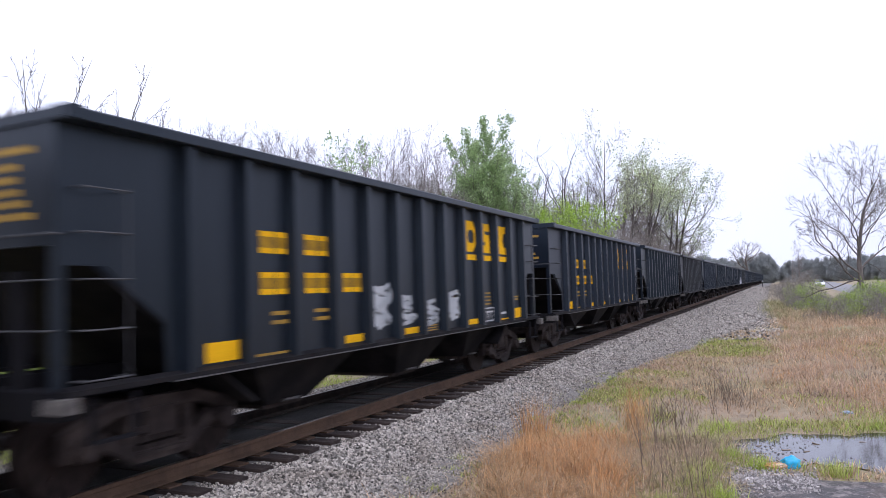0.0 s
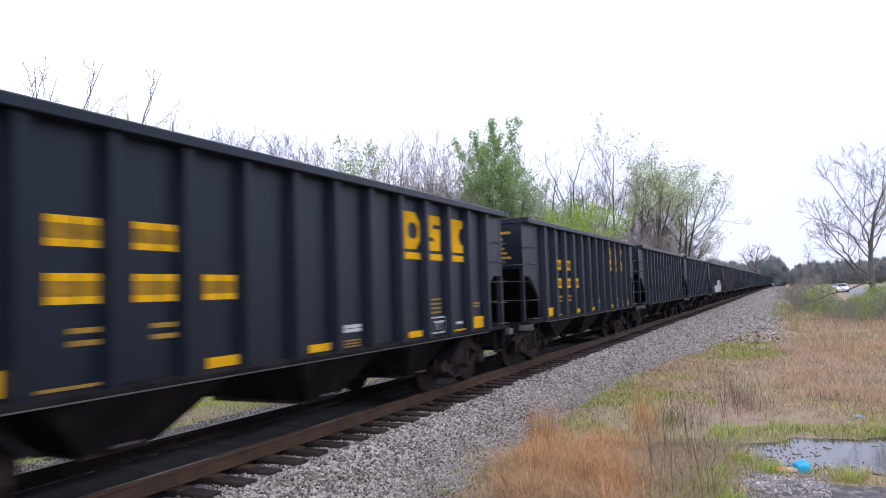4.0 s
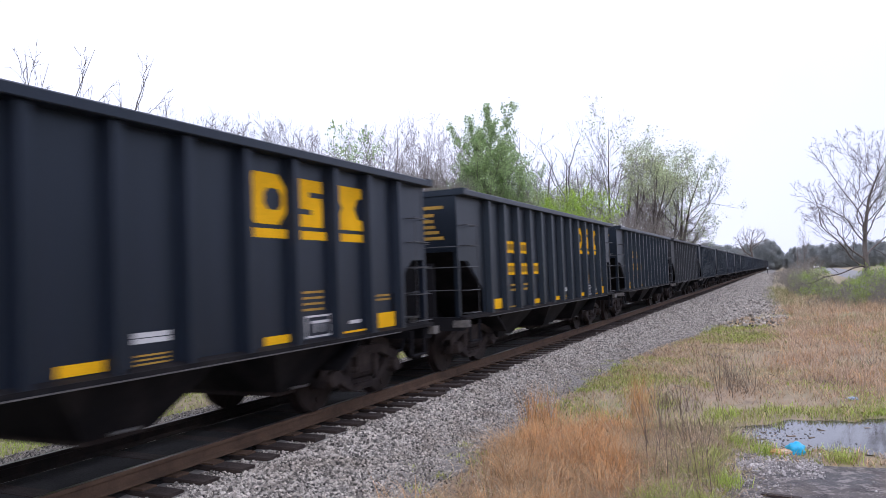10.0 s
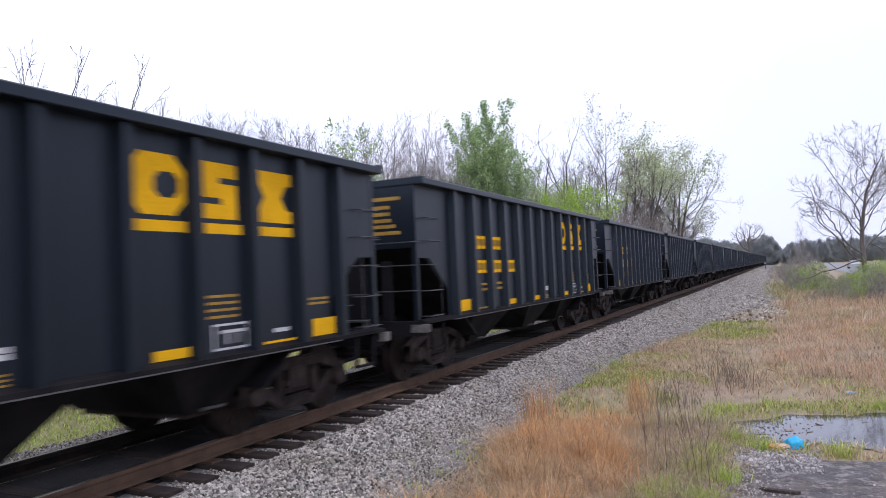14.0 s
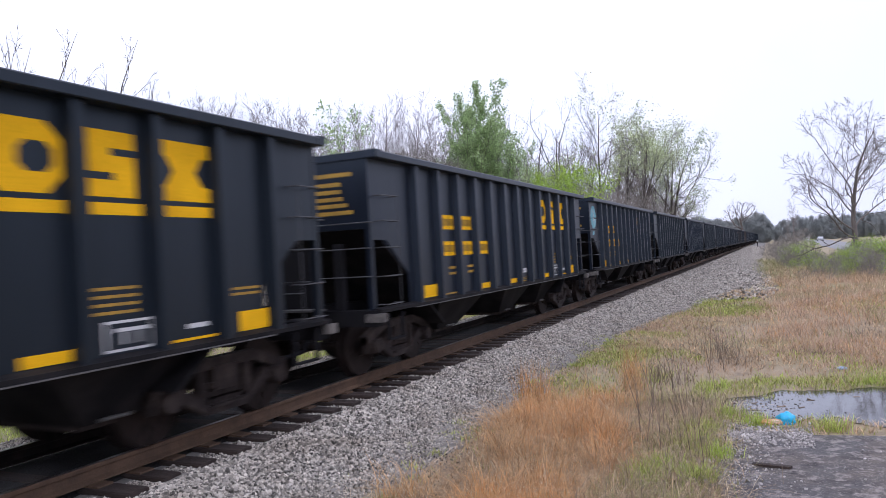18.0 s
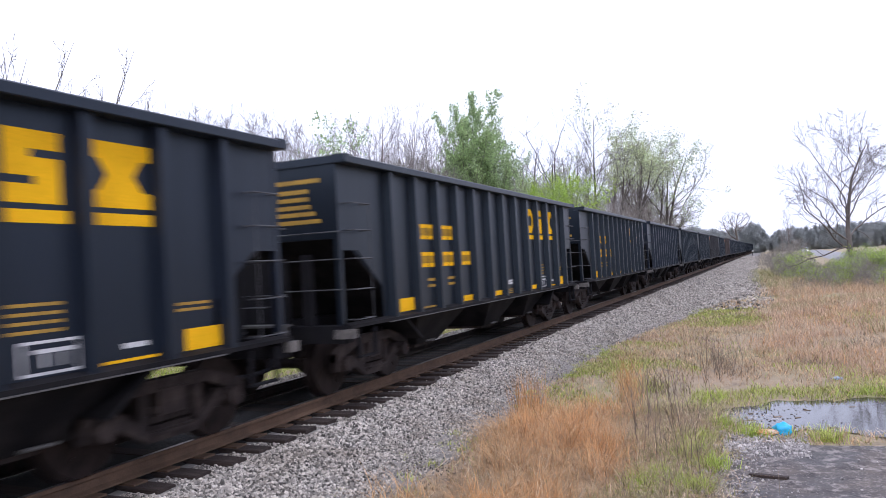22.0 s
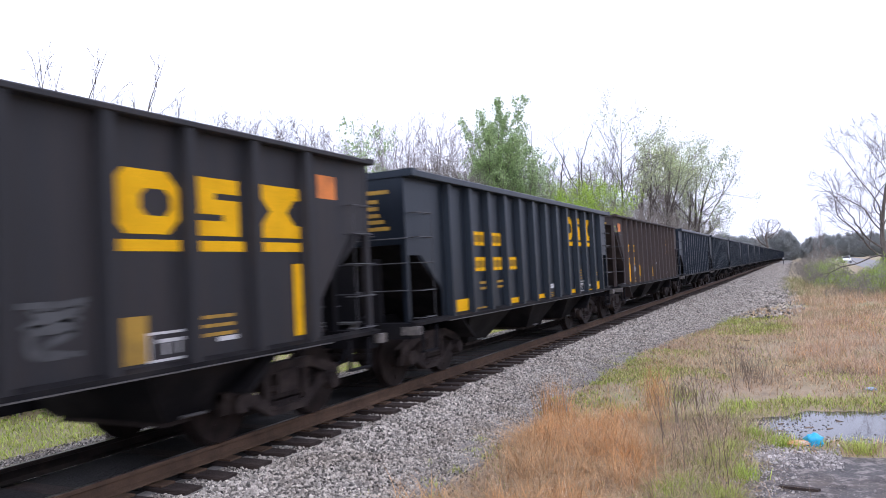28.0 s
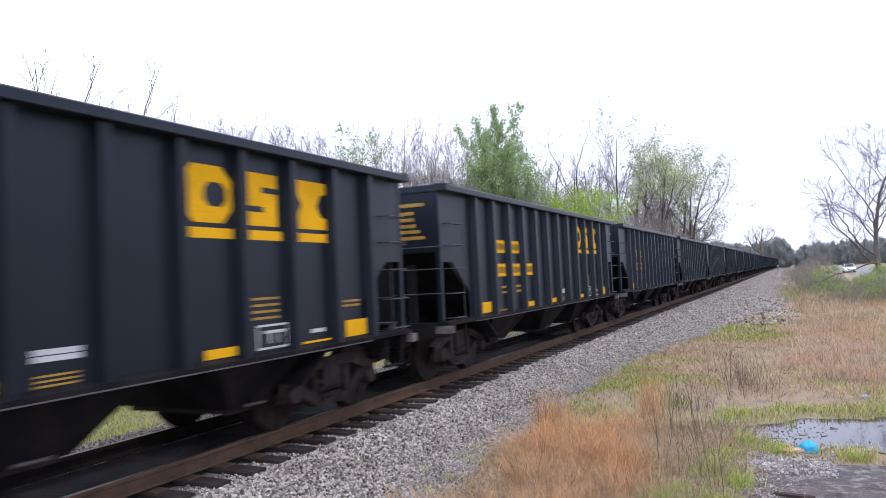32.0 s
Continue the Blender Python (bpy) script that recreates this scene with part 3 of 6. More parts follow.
def emblem(car, style):
    """Three plain yellow shapes, each with a bar under it, one to a panel."""
    m = M_YELLOW
    first = 8 if style == "plain" else 9
    dz = -0.13 if style == "old" else 0.07
    y0, y1 = panel_of(first)
    z0, z1 = 2.43 + dz, 3.03 + dz
    c, k = 0.16, 0.2
    outer = [(y0 + c, z0), (y1 - c, z0), (y1, z0 + c), (y1, z1 - c), (y1 - c, z1), (y0 + c, z1), (y0, z1 - c), (y0, z0 + c)]
    cy, cz = (y0 + y1) / 2, (z0 + z1) / 2
    inner = [(cy + (a - cy) * 0.44 + 0.11, cz + (b - cz) * 0.42) for a, b in outer]
    sh = Shape()
    n = len(outer)
    sh.add([(SIDE, a, b) for a, b in outer + inner], [(i, (i + 1) % n, n + (i + 1) % n, n + i) for i in range(n)])
    part("emblem_ring", sh, m, car, "yellow painted ring shape")
    y0, y1 = panel_of(first + 1)
    y0, y1 = y0 + 0.1, y1 - 0.12
    sh = Shape()
    for a, b in ((0, 0.26), (0.37, 0.63), (0.74, 1)):
        sh.sheet([(y0, z0 + a * (z1 - z0)), (y1, z0 + a * (z1 - z0)), (y1, z0 + b * (z1 - z0)), (y0, z0 + b * (z1 - z0))], SIDE)
    for s in (0, 1):
        a, b = ((0.26, 0.37), (0.63, 0.74))[s]
        u = y1 - 0.24 if s == 0 else y0
        sh.sheet([(u, z0 + a * (z1 - z0)), (u + 0.24, z0 + a * (z1 - z0)), (u + 0.24, z0 + b * (z1 - z0)), (u, z0 + b * (z1 - z0))], SIDE)
    part("emblem_block", sh, m, car, "yellow painted notched block")
    y0, y1 = panel_of(first + 2)
    cy = (y0 + y1) / 2
    part("emblem_hourglass", Shape().sheet([(y0, z0), (y1, z0), (y1, z0 + 0.14), (y1 - 0.12, z0 + 0.16), (cy + 0.15, cz), (y1 - 0.12, z1 - 0.16), (y1, z1 - 0.14), (y1, z1), (y0, z1), (y0, z1 - 0.14), (y0 + 0.12, z1 - 0.16), (cy - 0.15, cz), (y0 + 0.12, z0 + 0.16), (y0, z0 + 0.14)], SIDE),
         m, car, "yellow painted hourglass shape")
    for i in range(first, first + 3):
        y0, y1 = panel_of(i)
        inset = 0.11 if i == first + 1 else 0.0
        part("emblem_underline", patch(y0 + inset, y1 - 0.5 * inset, 2.27 + dz, 2.38 + dz), m, car)


def data(car, shape):
    tagged(part("data_marking", shape, M_DULLYELLOW, car, "small yellow data lines"), kind="stuff")


def markings(car, style, far=False):
    y = [(a + 0.06, c + 0.05) for a, c in map(panel_of, range(12))]
    strips = style != "plain"
    dy, dz = (0.12, 0.08) if strips else (0.0, 0.0)
    off, trim, zn = 0, -0.03, 1.8
    if style == "old":
        off, dy, dz, trim, zn = -1, 0.03, -0.08, 0.08, 1.74
    for i in (1 + off, 2 + off):
        part("name_marking", letter_bars(y[i][0] + 0.16 + dy, y[i][1] - 0.02 - trim + dy * 0.2, 2.28 + dz, 2.54 + dz), M_YELLOW, car, "yellow lettering bars")
    for i in (1 + off, 2 + off, 3 + off):
        part("number_marking", letter_bars(y[i][0] + 0.16 + dy, y[i][1] - (0.02 if i < 3 + off else 0.1) - trim + dy * 0.2, zn, zn + 0.26), M_YELLOW, car, "yellow numeral bars")
    if far:
        for i in (0, 11):
            part("reflective_panel", patch(y[i][0] + 0.05, y[i][1] - 0.08, 1.11, 1.32), M_YELLOW, car)
        return
    low = 1.12 if style == "old" else 1.45 - 2 * dz
    for i in (1, 2):
        data(car, strokes(y[i][0] + 0.36, y[i][0] + 0.73, low, low + 0.21, 2, 0.55))
    if strips:
        data(car, strokes(y[10][0] + 0.02, y[10][0] + 0.6, 1.28, 1.55, 3, 0.6))
    else:
        data(car, strokes(y[9][0] + 0.02, y[9][0] + 0.62, 1.45, 1.74, 4, 0.6))
    if style != "old":
        data(car, strokes(y[11][0] + 0.05, y[11][0] + 0.6, 1.5, 1.62, 2, 0.5))
    a, c = (y[9][0] + 0.3, y[9][1] + 0.04) if strips else (y[9][0] + 0.12, y[9][1] - 0.05)
    sh = Shape()
    for y0, y1, z0, z1 in ((a, c, 1.11, 1.135), (a, c, 1.365, 1.39), (a, a + 0.03, 1.135, 1.365), (c - 0.03, c, 1.135, 1.365), (a + 0.12, a + 0.5, 1.285, 1.32), (a + 0.2, a + 0.235, 1.17, 1.28), (a + 0.36, a + 0.39, 1.17, 1.28)):
        sh.sheet([(y0, z0), (y1, z0), (y1, z1), (y0, z1)], SIDE)
    part("routing_label", sh, M_WHITE, car, "white outlined label plate")
    part("white_stencil", strokes(y[10][0] + 0.25, y[10][0] + 0.6, 1.22, 1.28, 1, 0.2), M_WHITE, car, "small white stencil bar")
    if not strips:
        for i, z0, z1 in ((0, 1.11, 1.32), (3, 1.1, 1.21), (5, 1.1, 1.2), (8, 1.1, 1.2), (11, 1.1, 1.32)):
            a, c = y[i]
            part("reflective_panel", patch(a + (0.2 if i in (3, 5, 8) else 0.15), c - 0.03 + (0.09 if i == 11 else 0), z0, z1), M_YELLOW, car, "yellow reflective rectangle")
        part("stencil_line", patch(y[1][0] + 0.08, y[1][1] - 0.02, 1.1, 1.13), M_DULLYELLOW, car)
        part("stencil_line", patch(y[10][0], y[10][1] - 0.03, 1.1, 1.128), M_YELLOW, car)
        part("white_stencil", strokes(y[6][0] + 0.1, y[6][1] - 0.08, 1.3, 1.41, 2, 0.15), M_WHITE, car, "small white stencil block")
        data(car, strokes(y[6][0] + 0.12, y[6][1] - 0.12, 1.1, 1.22, 3, 0.55))
    else:
        old = ((0, 0.27, 1.15, 1.75), (2, 0.2, 1.3, 1.7), (5, 0.2, 1.25, 1.6), (9, 0.28, 1.12, 1.55), (11, 0.25, 1.28, 1.72)) if CAR_LENGTH < 13.5 else ((3, 0.24, 1.28, 1.75), (5, 0.22, 1.12, 1.28), (9, 0.28, 1.12, 1.55), (11, 0.2, 1.15, 2.0))
        grey = ((0, 0.26, 1.12, 1.95), (2, 0.24, 1.15, 1.55), (6, 0.3, 1.12, 1.55), (7, 0.3, 1.15, 1.36), (9, 0.3, 1.12, 1.62), (11, 0.16, 1.15, 2.15))
        for i, w, z0, z1 in (old if style == "old" else grey):
            a, c = y[i]
            u = c - w - 0.03 if (i in (1, 2, 3, 4, 5, 11) and z1 != 1.72) or (style == "old" and i == 0) else a + 0.03
            part("reflective_panel", patch(u, u + w, z0, z1), M_DULLYELLOW if i == 9 else M_YELLOW, car, "upright yellow reflective strip")


def make_car(style, paint, far=False, length=12.85):
    """An open coal hopper: ribbed sides, a heavy rim, sloped ends, three chutes, two trucks. Front end at y = 0, rail head at z = 0."""
    global RIBS, CAR_LENGTH
    CAR_LENGTH = length
    RIBS = [1.47 + 0.947 * i for i in range(13)] if length > 13.5 else [1.51 + 0.877 * i for i in range(13)] if length > 13 else [1.42 + 0.8685 * i for i in range(13)]
    p = PAINT[paint]
    car = new("coal_hopper_car")
    n = CAR_LENGTH
    high = 3.1 if style == "old" else 2.1
    low_u, low_z = (1.38, 1.9) if style == "old" else (1.16, 1.56)
    rear = 2.4 if style == "old" else 2.1
    cut = [(0.0, high), (0.46, high), (low_u, low_z), (1.19, 1.0), (n - 1.19, 1.0), (n - 1.16, 1.56), (n - 0.46, rear), (n, rear), (n, 3.38), (0, 3.38)]
    slim = 0.045 if style == "old" else 0.0
    for s in (1, -1):
        part("side_sheet", Shape().prism(cut, s * (HALF - 0.012), s * (HALF + 0.01)), p, car)
    ribs = {}
    for s in (1, -1):
        if s < 0 or far:
            sh = Shape()
            for u in RIBS:
                sh.box(min(s * HALF, s * RIB_OUT), max(s * HALF, s * RIB_OUT), u - 0.05, u + 0.05, 1.05, 3.27)
            tagged(part("rib_panel", sh, p, car), kind="stuff")
        else:
            x0, x1 = s * (HALF + 0.005), s * RIB_OUT
            me = Shape().prism([(x0, -0.085), (x1, -0.05), (x1, 0.05), (x0, 0.085)], 1.05, 3.304 + slim, "z").mesh("rib", p)
            for u in RIBS:
                part("rib", me, p, car).location = (0, u, 0)
    for s in (1, -1):
        part("top_chord", Shape().prism([(s * (HALF - 0.06), 3.305 + slim), (s * (1.61 - slim), 3.305 + slim), (s * (1.62 - slim), 3.315 + slim), (s * (1.62 - slim), 3.4), (s * (1.605 - slim), 3.415), (s * (HALF - 0.04), 3.415), (s * (HALF - 0.06), 3.4)], -0.012, n + 0.012, "y"), p, car)
        if s > 0:
            # thin strip, paler than the sill, along its lower edge
            part("sill_edge", Shape().box(min(s * 1.5, s * 1.59), max(s * 1.5, s * 1.59), 1.16, n - 1.16, 1.003, 1.013), M_DULLSTEEL, car, "thin bright sill edge")
        part("side_sill", Shape().prism([(s * (HALF - 0.1), 1.015), (s * (RIB_OUT + 0.005), 1.015), (s * (RIB_OUT + 0.005), 1.06), (s * (HALF + 0.01), 1.09), (s * (HALF + 0.01), 1.05), (s * (HALF - 0.1), 1.05)], 0.0, n, "y"), M_CHUTE, car)
    for e in (0, 1):
        def fy(u):
            return u if e == 0 else n - u
        top = max(2.32, (high, rear)[e] + 0.04)
        part("end_sheet", Shape().box(-HALF, HALF, min(fy(0), fy(0.03)), max(fy(0), fy(0.03)), top - 0.05, 3.36), p, car)
        part("end_chord", Shape().box(-1.6 + slim, 1.6 - slim, min(fy(-0.032), fy(0.05)), max(fy(-0.032), fy(0.05)), 3.312 + slim, 3.42), p, car)
        part("slope_sheet", Shape().prism([(fy(0.035), top), (fy(0.075), top), (fy(2.55), 0.62), (fy(2.5), 0.6)], -HALF + 0.02, HALF - 0.02), p if style == "old" and e == 0 else M_CHUTE, car)
        part("end_sill", Shape().box(-1.5, 1.5, min(fy(-0.05), fy(0.18)), max(fy(-0.05), fy(0.18)), 0.82, 1.06), M_UNDER, car)
        for s in (1, -1):
            part("corner_post", Shape().box(min(s * 1.36, s * 1.446), max(s * 1.36, s * 1.446), min(fy(-0.008), fy(0.075)), max(fy(-0.008), fy(0.075)), 0.98, 3.3)
                 .box(min(s * 1.4, s * (1.625 - slim)), max(s * 1.4, s * (1.625 - slim)), min(fy(-0.036), fy(0.14)), max(fy(-0.036), fy(0.14)), 3.32 + slim, 3.428), p, car)
        cp = Shape().box(-0.12, 0.12, min(fy(-0.6), fy(0.3)), max(fy(-0.6), fy(0.3)), 0.74, 0.96)
        cp.prism([(-0.2, fy(-0.55)), (0.16, fy(-0.55)), (0.22, fy(-0.78)), (0.05, fy(-0.82)), (-0.02, fy(-0.68)), (-0.2, fy(-0.82))], 0.7, 1.0, "z")
        part("coupler", cp, M_TRUCK, car, "cast steel coupler")
        if not far:
            part("bolster_plate", Shape().box(-0.5, 0.5, min(fy(0.05), fy(0.12)), max(fy(0.05), fy(0.12)), 1.06, 2.0).box(-0.9, -0.75, min(fy(0.05), fy(0.15)), max(fy(0.05), fy(0.15)), 1.06, 2.07)
                 .box(0.75, 0.9, min(fy(0.05), fy(0.15)), max(fy(0.05), fy(0.15)), 1.06, 2.07), M_UNDER, car)
            for z, a, c in ((2.36, -1.5, 1.5), (1.56, 0.55, 1.45), (1.98, 0.55, 1.45), (1.35, -1.5, 0.2)):
                rl = Shape().tube((a, fy(-0.06), z), (c, fy(-0.06), z), 0.009)
                for u in (a + 0.02, c - 0.02):
                    rl.tube((u, fy(-0.06), z), (u, fy(0.0), z), 0.011)
                part("hand_rail", rl, M_RUNG, car, "worn pale hand rail")
            for s in (1,):
                ld = Shape()
                for z in (1.13, 1.55, 1.98, 2.38, 2.76):
                    ld.tube((s * 1.6, fy(0.14), z), (s * 1.6, fy(0.62), z), 0.0085)
                    for u in (0.16, 0.6):
                        ld.tube((s * 1.44, fy(u), z), (s * 1.6, fy(u), z), 0.01)
                ld.tube((s * 1.59, fy(0.6), 1.1), (s * 1.59, fy(0.6), 2.79), 0.006)
                part("ladder", ld, M_RUNG, car, "worn steel grab rungs")
            part("end_platform", Shape().box(-1.0, 0.62, min(fy(-0.3), fy(-0.04)), max(fy(-0.3), fy(-0.04)), 1.075, 1.105).box(-0.95, -0.9, min(fy(-0.26), fy(-0.05)), max(fy(-0.26), fy(-0.05)), 0.9, 1.075)
                 .box(0.52, 0.57, min(fy(-0.26), fy(-0.05)), max(fy(-0.26), fy(-0.05)), 0.9, 1.075), M_DULLSTEEL, car, "scuffed grey crossover platform")
            part("air_hose", Shape().tube((0.35, fy(-0.05), 0.85), (0.4, fy(-0.35), 0.5), 0.03).tube((0.4, fy(-0.35), 0.5), (0.3, fy(-0.75), 0.45), 0.03), M_UNDER, car)
            part("step_bracket", Shape().box(1.33, 1.615, min(fy(-0.07), fy(0.08)), max(fy(-0.07), fy(0.08)), 0.885, 1.01), M_BRIGHTSTEEL, car, "pale scuffed corner bracket")
            part("stirrup", Shape().box(1.5, 1.54, min(fy(0.25), fy(0.29)), max(fy(0.25), fy(0.29)), 0.6, 0.98).box(1.5, 1.54, min(fy(0.7), fy(0.74)), max(fy(0.7), fy(0.74)), 0.6, 0.98)
                 .box(1.48, 1.56, min(fy(0.25), fy(0.74)), max(fy(0.25), fy(0.74)), 0.585, 0.61), M_UNDER, car)
    for c, wide, low in ((3.8, 1.2, 0.45), (7.2, 1.0, 0.42), (n - 2.85, 0.95, 0.34)):
        chute = part("chute", Shape().add([(x, y, z) for z, hx, hy in ((1.05, 1.3, wide), (0.4, 0.87, low)) for x, y in ((-hx, c - hy), (hx, c - hy), (hx, c + hy), (-hx, c + hy))],
                                          [(0, 1, 2, 3), (7, 6, 5, 4), (0, 4, 5, 1), (1, 5, 6, 2), (2, 6, 7, 3), (3, 7, 4, 0)]), M_CHUTE, car)
        if not far:
            part("chute_gate", Shape().box(-0.8, 0.8, c - low + 0.04, c + low - 0.04, 0.34, 0.4), M_TRUCK, chute)
            part("chute_lever", Shape().tube((0.96, c - 0.2, 0.44), (0.96, c + 0.15, 0.43), 0.02), M_DULLSTEEL, chute, "pale worn gate lever")
    part("door_beam", Shape().box(-1.1, -0.95, 3.0, n - 2.6, 0.5, 0.64), M_UNDER, car)
    part("centre_sill", Shape().box(-0.18, 0.18, 0.1, n - 0.1, 0.78, 1.1), M_UNDER, car)
    for c in (1.45, n - 1.45):
        truck = part("truck", Shape().box(-1.1, 1.1, c - 0.2, c + 0.2, 0.45, 0.72), M_TRUCK, car, "cast steel freight truck")
        for s in (1, -1):
            sf = Shape().prism([(c + u, z) for u, z in ((-1.1, 0.5), (-0.9, 0.55), (-0.5, 0.69), (0.5, 0.69), (0.9, 0.55), (1.1, 0.5), (1.1, 0.62), (0.95, 0.68), (0.5, 0.82), (-0.5, 0.82), (-0.95, 0.68), (-1.1, 0.62))], s * 0.95, s * 1.08)
            sf.prism([(c + u, z) for u, z in ((-0.76, 0.44), (-0.32, 0.2), (0.32, 0.2), (0.76, 0.44), (0.7, 0.58), (0.3, 0.31), (-0.3, 0.31), (-0.7, 0.58))], s * 0.955, s * 1.09)
            for d in (-1, 1):
                sf.box(min(s * 0.96, s * 1.075), max(s * 0.96, s * 1.075), c + d * 0.37 - 0.055, c + d * 0.37 + 0.055, 0.28, 0.74)
                sf.box(min(s * 0.965, s * 1.07), max(s * 0.965, s * 1.07), c + d * 1.06 - 0.04, c + d * 1.06 + 0.04, 0.36, 0.6)
            part("side_frame", sf, M_TRUCK, truck)
            if not far:
                sp = Shape()
                for d in (-0.17, 0, 0.17):
                    for k in range(3):
                        sp.tube((s * 1.02, c + d, 0.3 + 0.09 * k), (s * 1.02, c + d, 0.36 + 0.09 * k), 0.075, n=8)
                sp.box(min(s * 0.9, s * 1.12), max(s * 0.9, s * 1.12), c - 0.29, c + 0.29, 0.26, 0.3)
                tagged(part("spring_nest", sp, M_TRUCK, truck), kind="stuff")
                for d in (-0.89, 0.89):
                    part("bearing_cap", Shape().tube((s * 1.02, c + d, 0.457), (s * 1.17, c + d, 0.457), 0.13, 0.11, 10), M_TRUCK, truck)
        for d in (-0.89, 0.89):
            if far:
                fw = Shape()
                for s in (1, -1):
                    fw.tube((s * 0.69, c + d, 0.457), (s * 0.83, c + d, 0.457), 0.46, n=14)
                fw.tube((-0.9, c + d, 0.457), (0.9, c + d, 0.457), 0.075, n=6)
                part("wheelset", fw, M_WHEEL, truck)
                continue
            ws = Shape()
            for s in (1, -1):
                ws.tube((s * 0.69, 0, 0), (s * 0.725, 0, 0), 0.485, n=24)
                ws.tube((s * 0.725, 0, 0), (s * 0.83, 0, 0), 0.457, 0.45, n=24)
                ws.tube((s * 0.83, 0, 0), (s * 0.86, 0, 0), 0.16, 0.14, n=10)
                for q in range(3):
                    a = q * 2.094
                    ws.tube((s * 0.83, 0.3 * math.cos(a), 0.3 * math.sin(a)), (s * 0.838, 0.3 * math.cos(a), 0.3 * math.sin(a)), 0.05, n=6)
            ws.tube((-0.9, 0, 0), (0.9, 0, 0), 0.075, n=8)
            w = part("wheelset", ws, M_WHEEL, car, "steel wheels on one axle")
            w.location = (0, c + d, 0.457)
    emblem(car, style)
    markings(car, style, far)
    if far:
        return car
    sh = Shape()
    for z, w in ((3.13, 0.5),) if style == "old" else ((3.07, 0.46), (2.93, 0.26), (2.82, 0.26), (2.71, 0.28), (2.61, 0.36), (2.5, 0.45)):
        sh.add([(0.72 - w, -0.006, z), (0.72 + w, -0.006, z), (0.72 + w, -0.006, z + 0.06), (0.72 - w, -0.006, z + 0.06)], [(0, 1, 2, 3)])
    tagged(part("end_data_marking", sh, M_DULLYELLOW, car, "rows of yellow data lines"), kind="stuff")
    return car


LABELS = {"black": "black ribbed steel coal hopper car with yellow markings", "navy": "blue-black ribbed steel coal hopper car with yellow markings",
          "grey": "faded grey-black coal hopper car with upright yellow strips", "umber": "grimy brown-black coal hopper car with yellow strips",
          "rust": "rust-brown coal hopper car with yellow and orange marks"}
TRAIN = []


def ribbon(rng, y, z, ry, rz, width, turns=6, layer=0):
    """A sprayed curling line."""
    pts, side = [], rng.choice((-1, 1))
    for i in range(turns):
        side = -side if rng.random() < 0.85 else side
        pts.append(Vector((y + ry * side * rng.uniform(0.35, 1.0), z + rz * (1 - 2 * i / (turns - 1)) + rng.uniform(-0.25, 0.25) * rz)))
    fine = []
    for i in range(len(pts) - 1):
        p0, p1, p2, p3 = pts[max(i - 1, 0)], pts[i], pts[i + 1], pts[min(i + 2, len(pts) - 1)]
        for q in range(5):
            u = q / 5
            fine.append(0.5 * (2 * p1 + (p2 - p0) * u + (2 * p0 - 5 * p1 + 4 * p2 - p3) * u * u + (3 * p1 - p0 - 3 * p2 + p3) * u ** 3))
    sh = Shape()
    verts, x = [], SIDE + 0.003 + 0.002 * layer
    for i, p in enumerate(fine):
        d = (fine[min(i + 1, len(fine) - 1)] - fine[max(i - 1, 0)]).normalized()
        w = width * (0.5 + 0.5 * math.sin(math.pi * (i + 1) / (len(fine) + 1))) * rng.uniform(0.85, 1.1)
        verts += [(x, p[0] - d[1] * w / 2, p[1] + d[0] * w / 2), (x, p[0] + d[1] * w / 2, p[1] - d[0] * w / 2)]
    return sh.add(verts, [(2 * i, 2 * i + 1, 2 * i + 3, 2 * i + 2) for i in range(len(fine) - 1)])


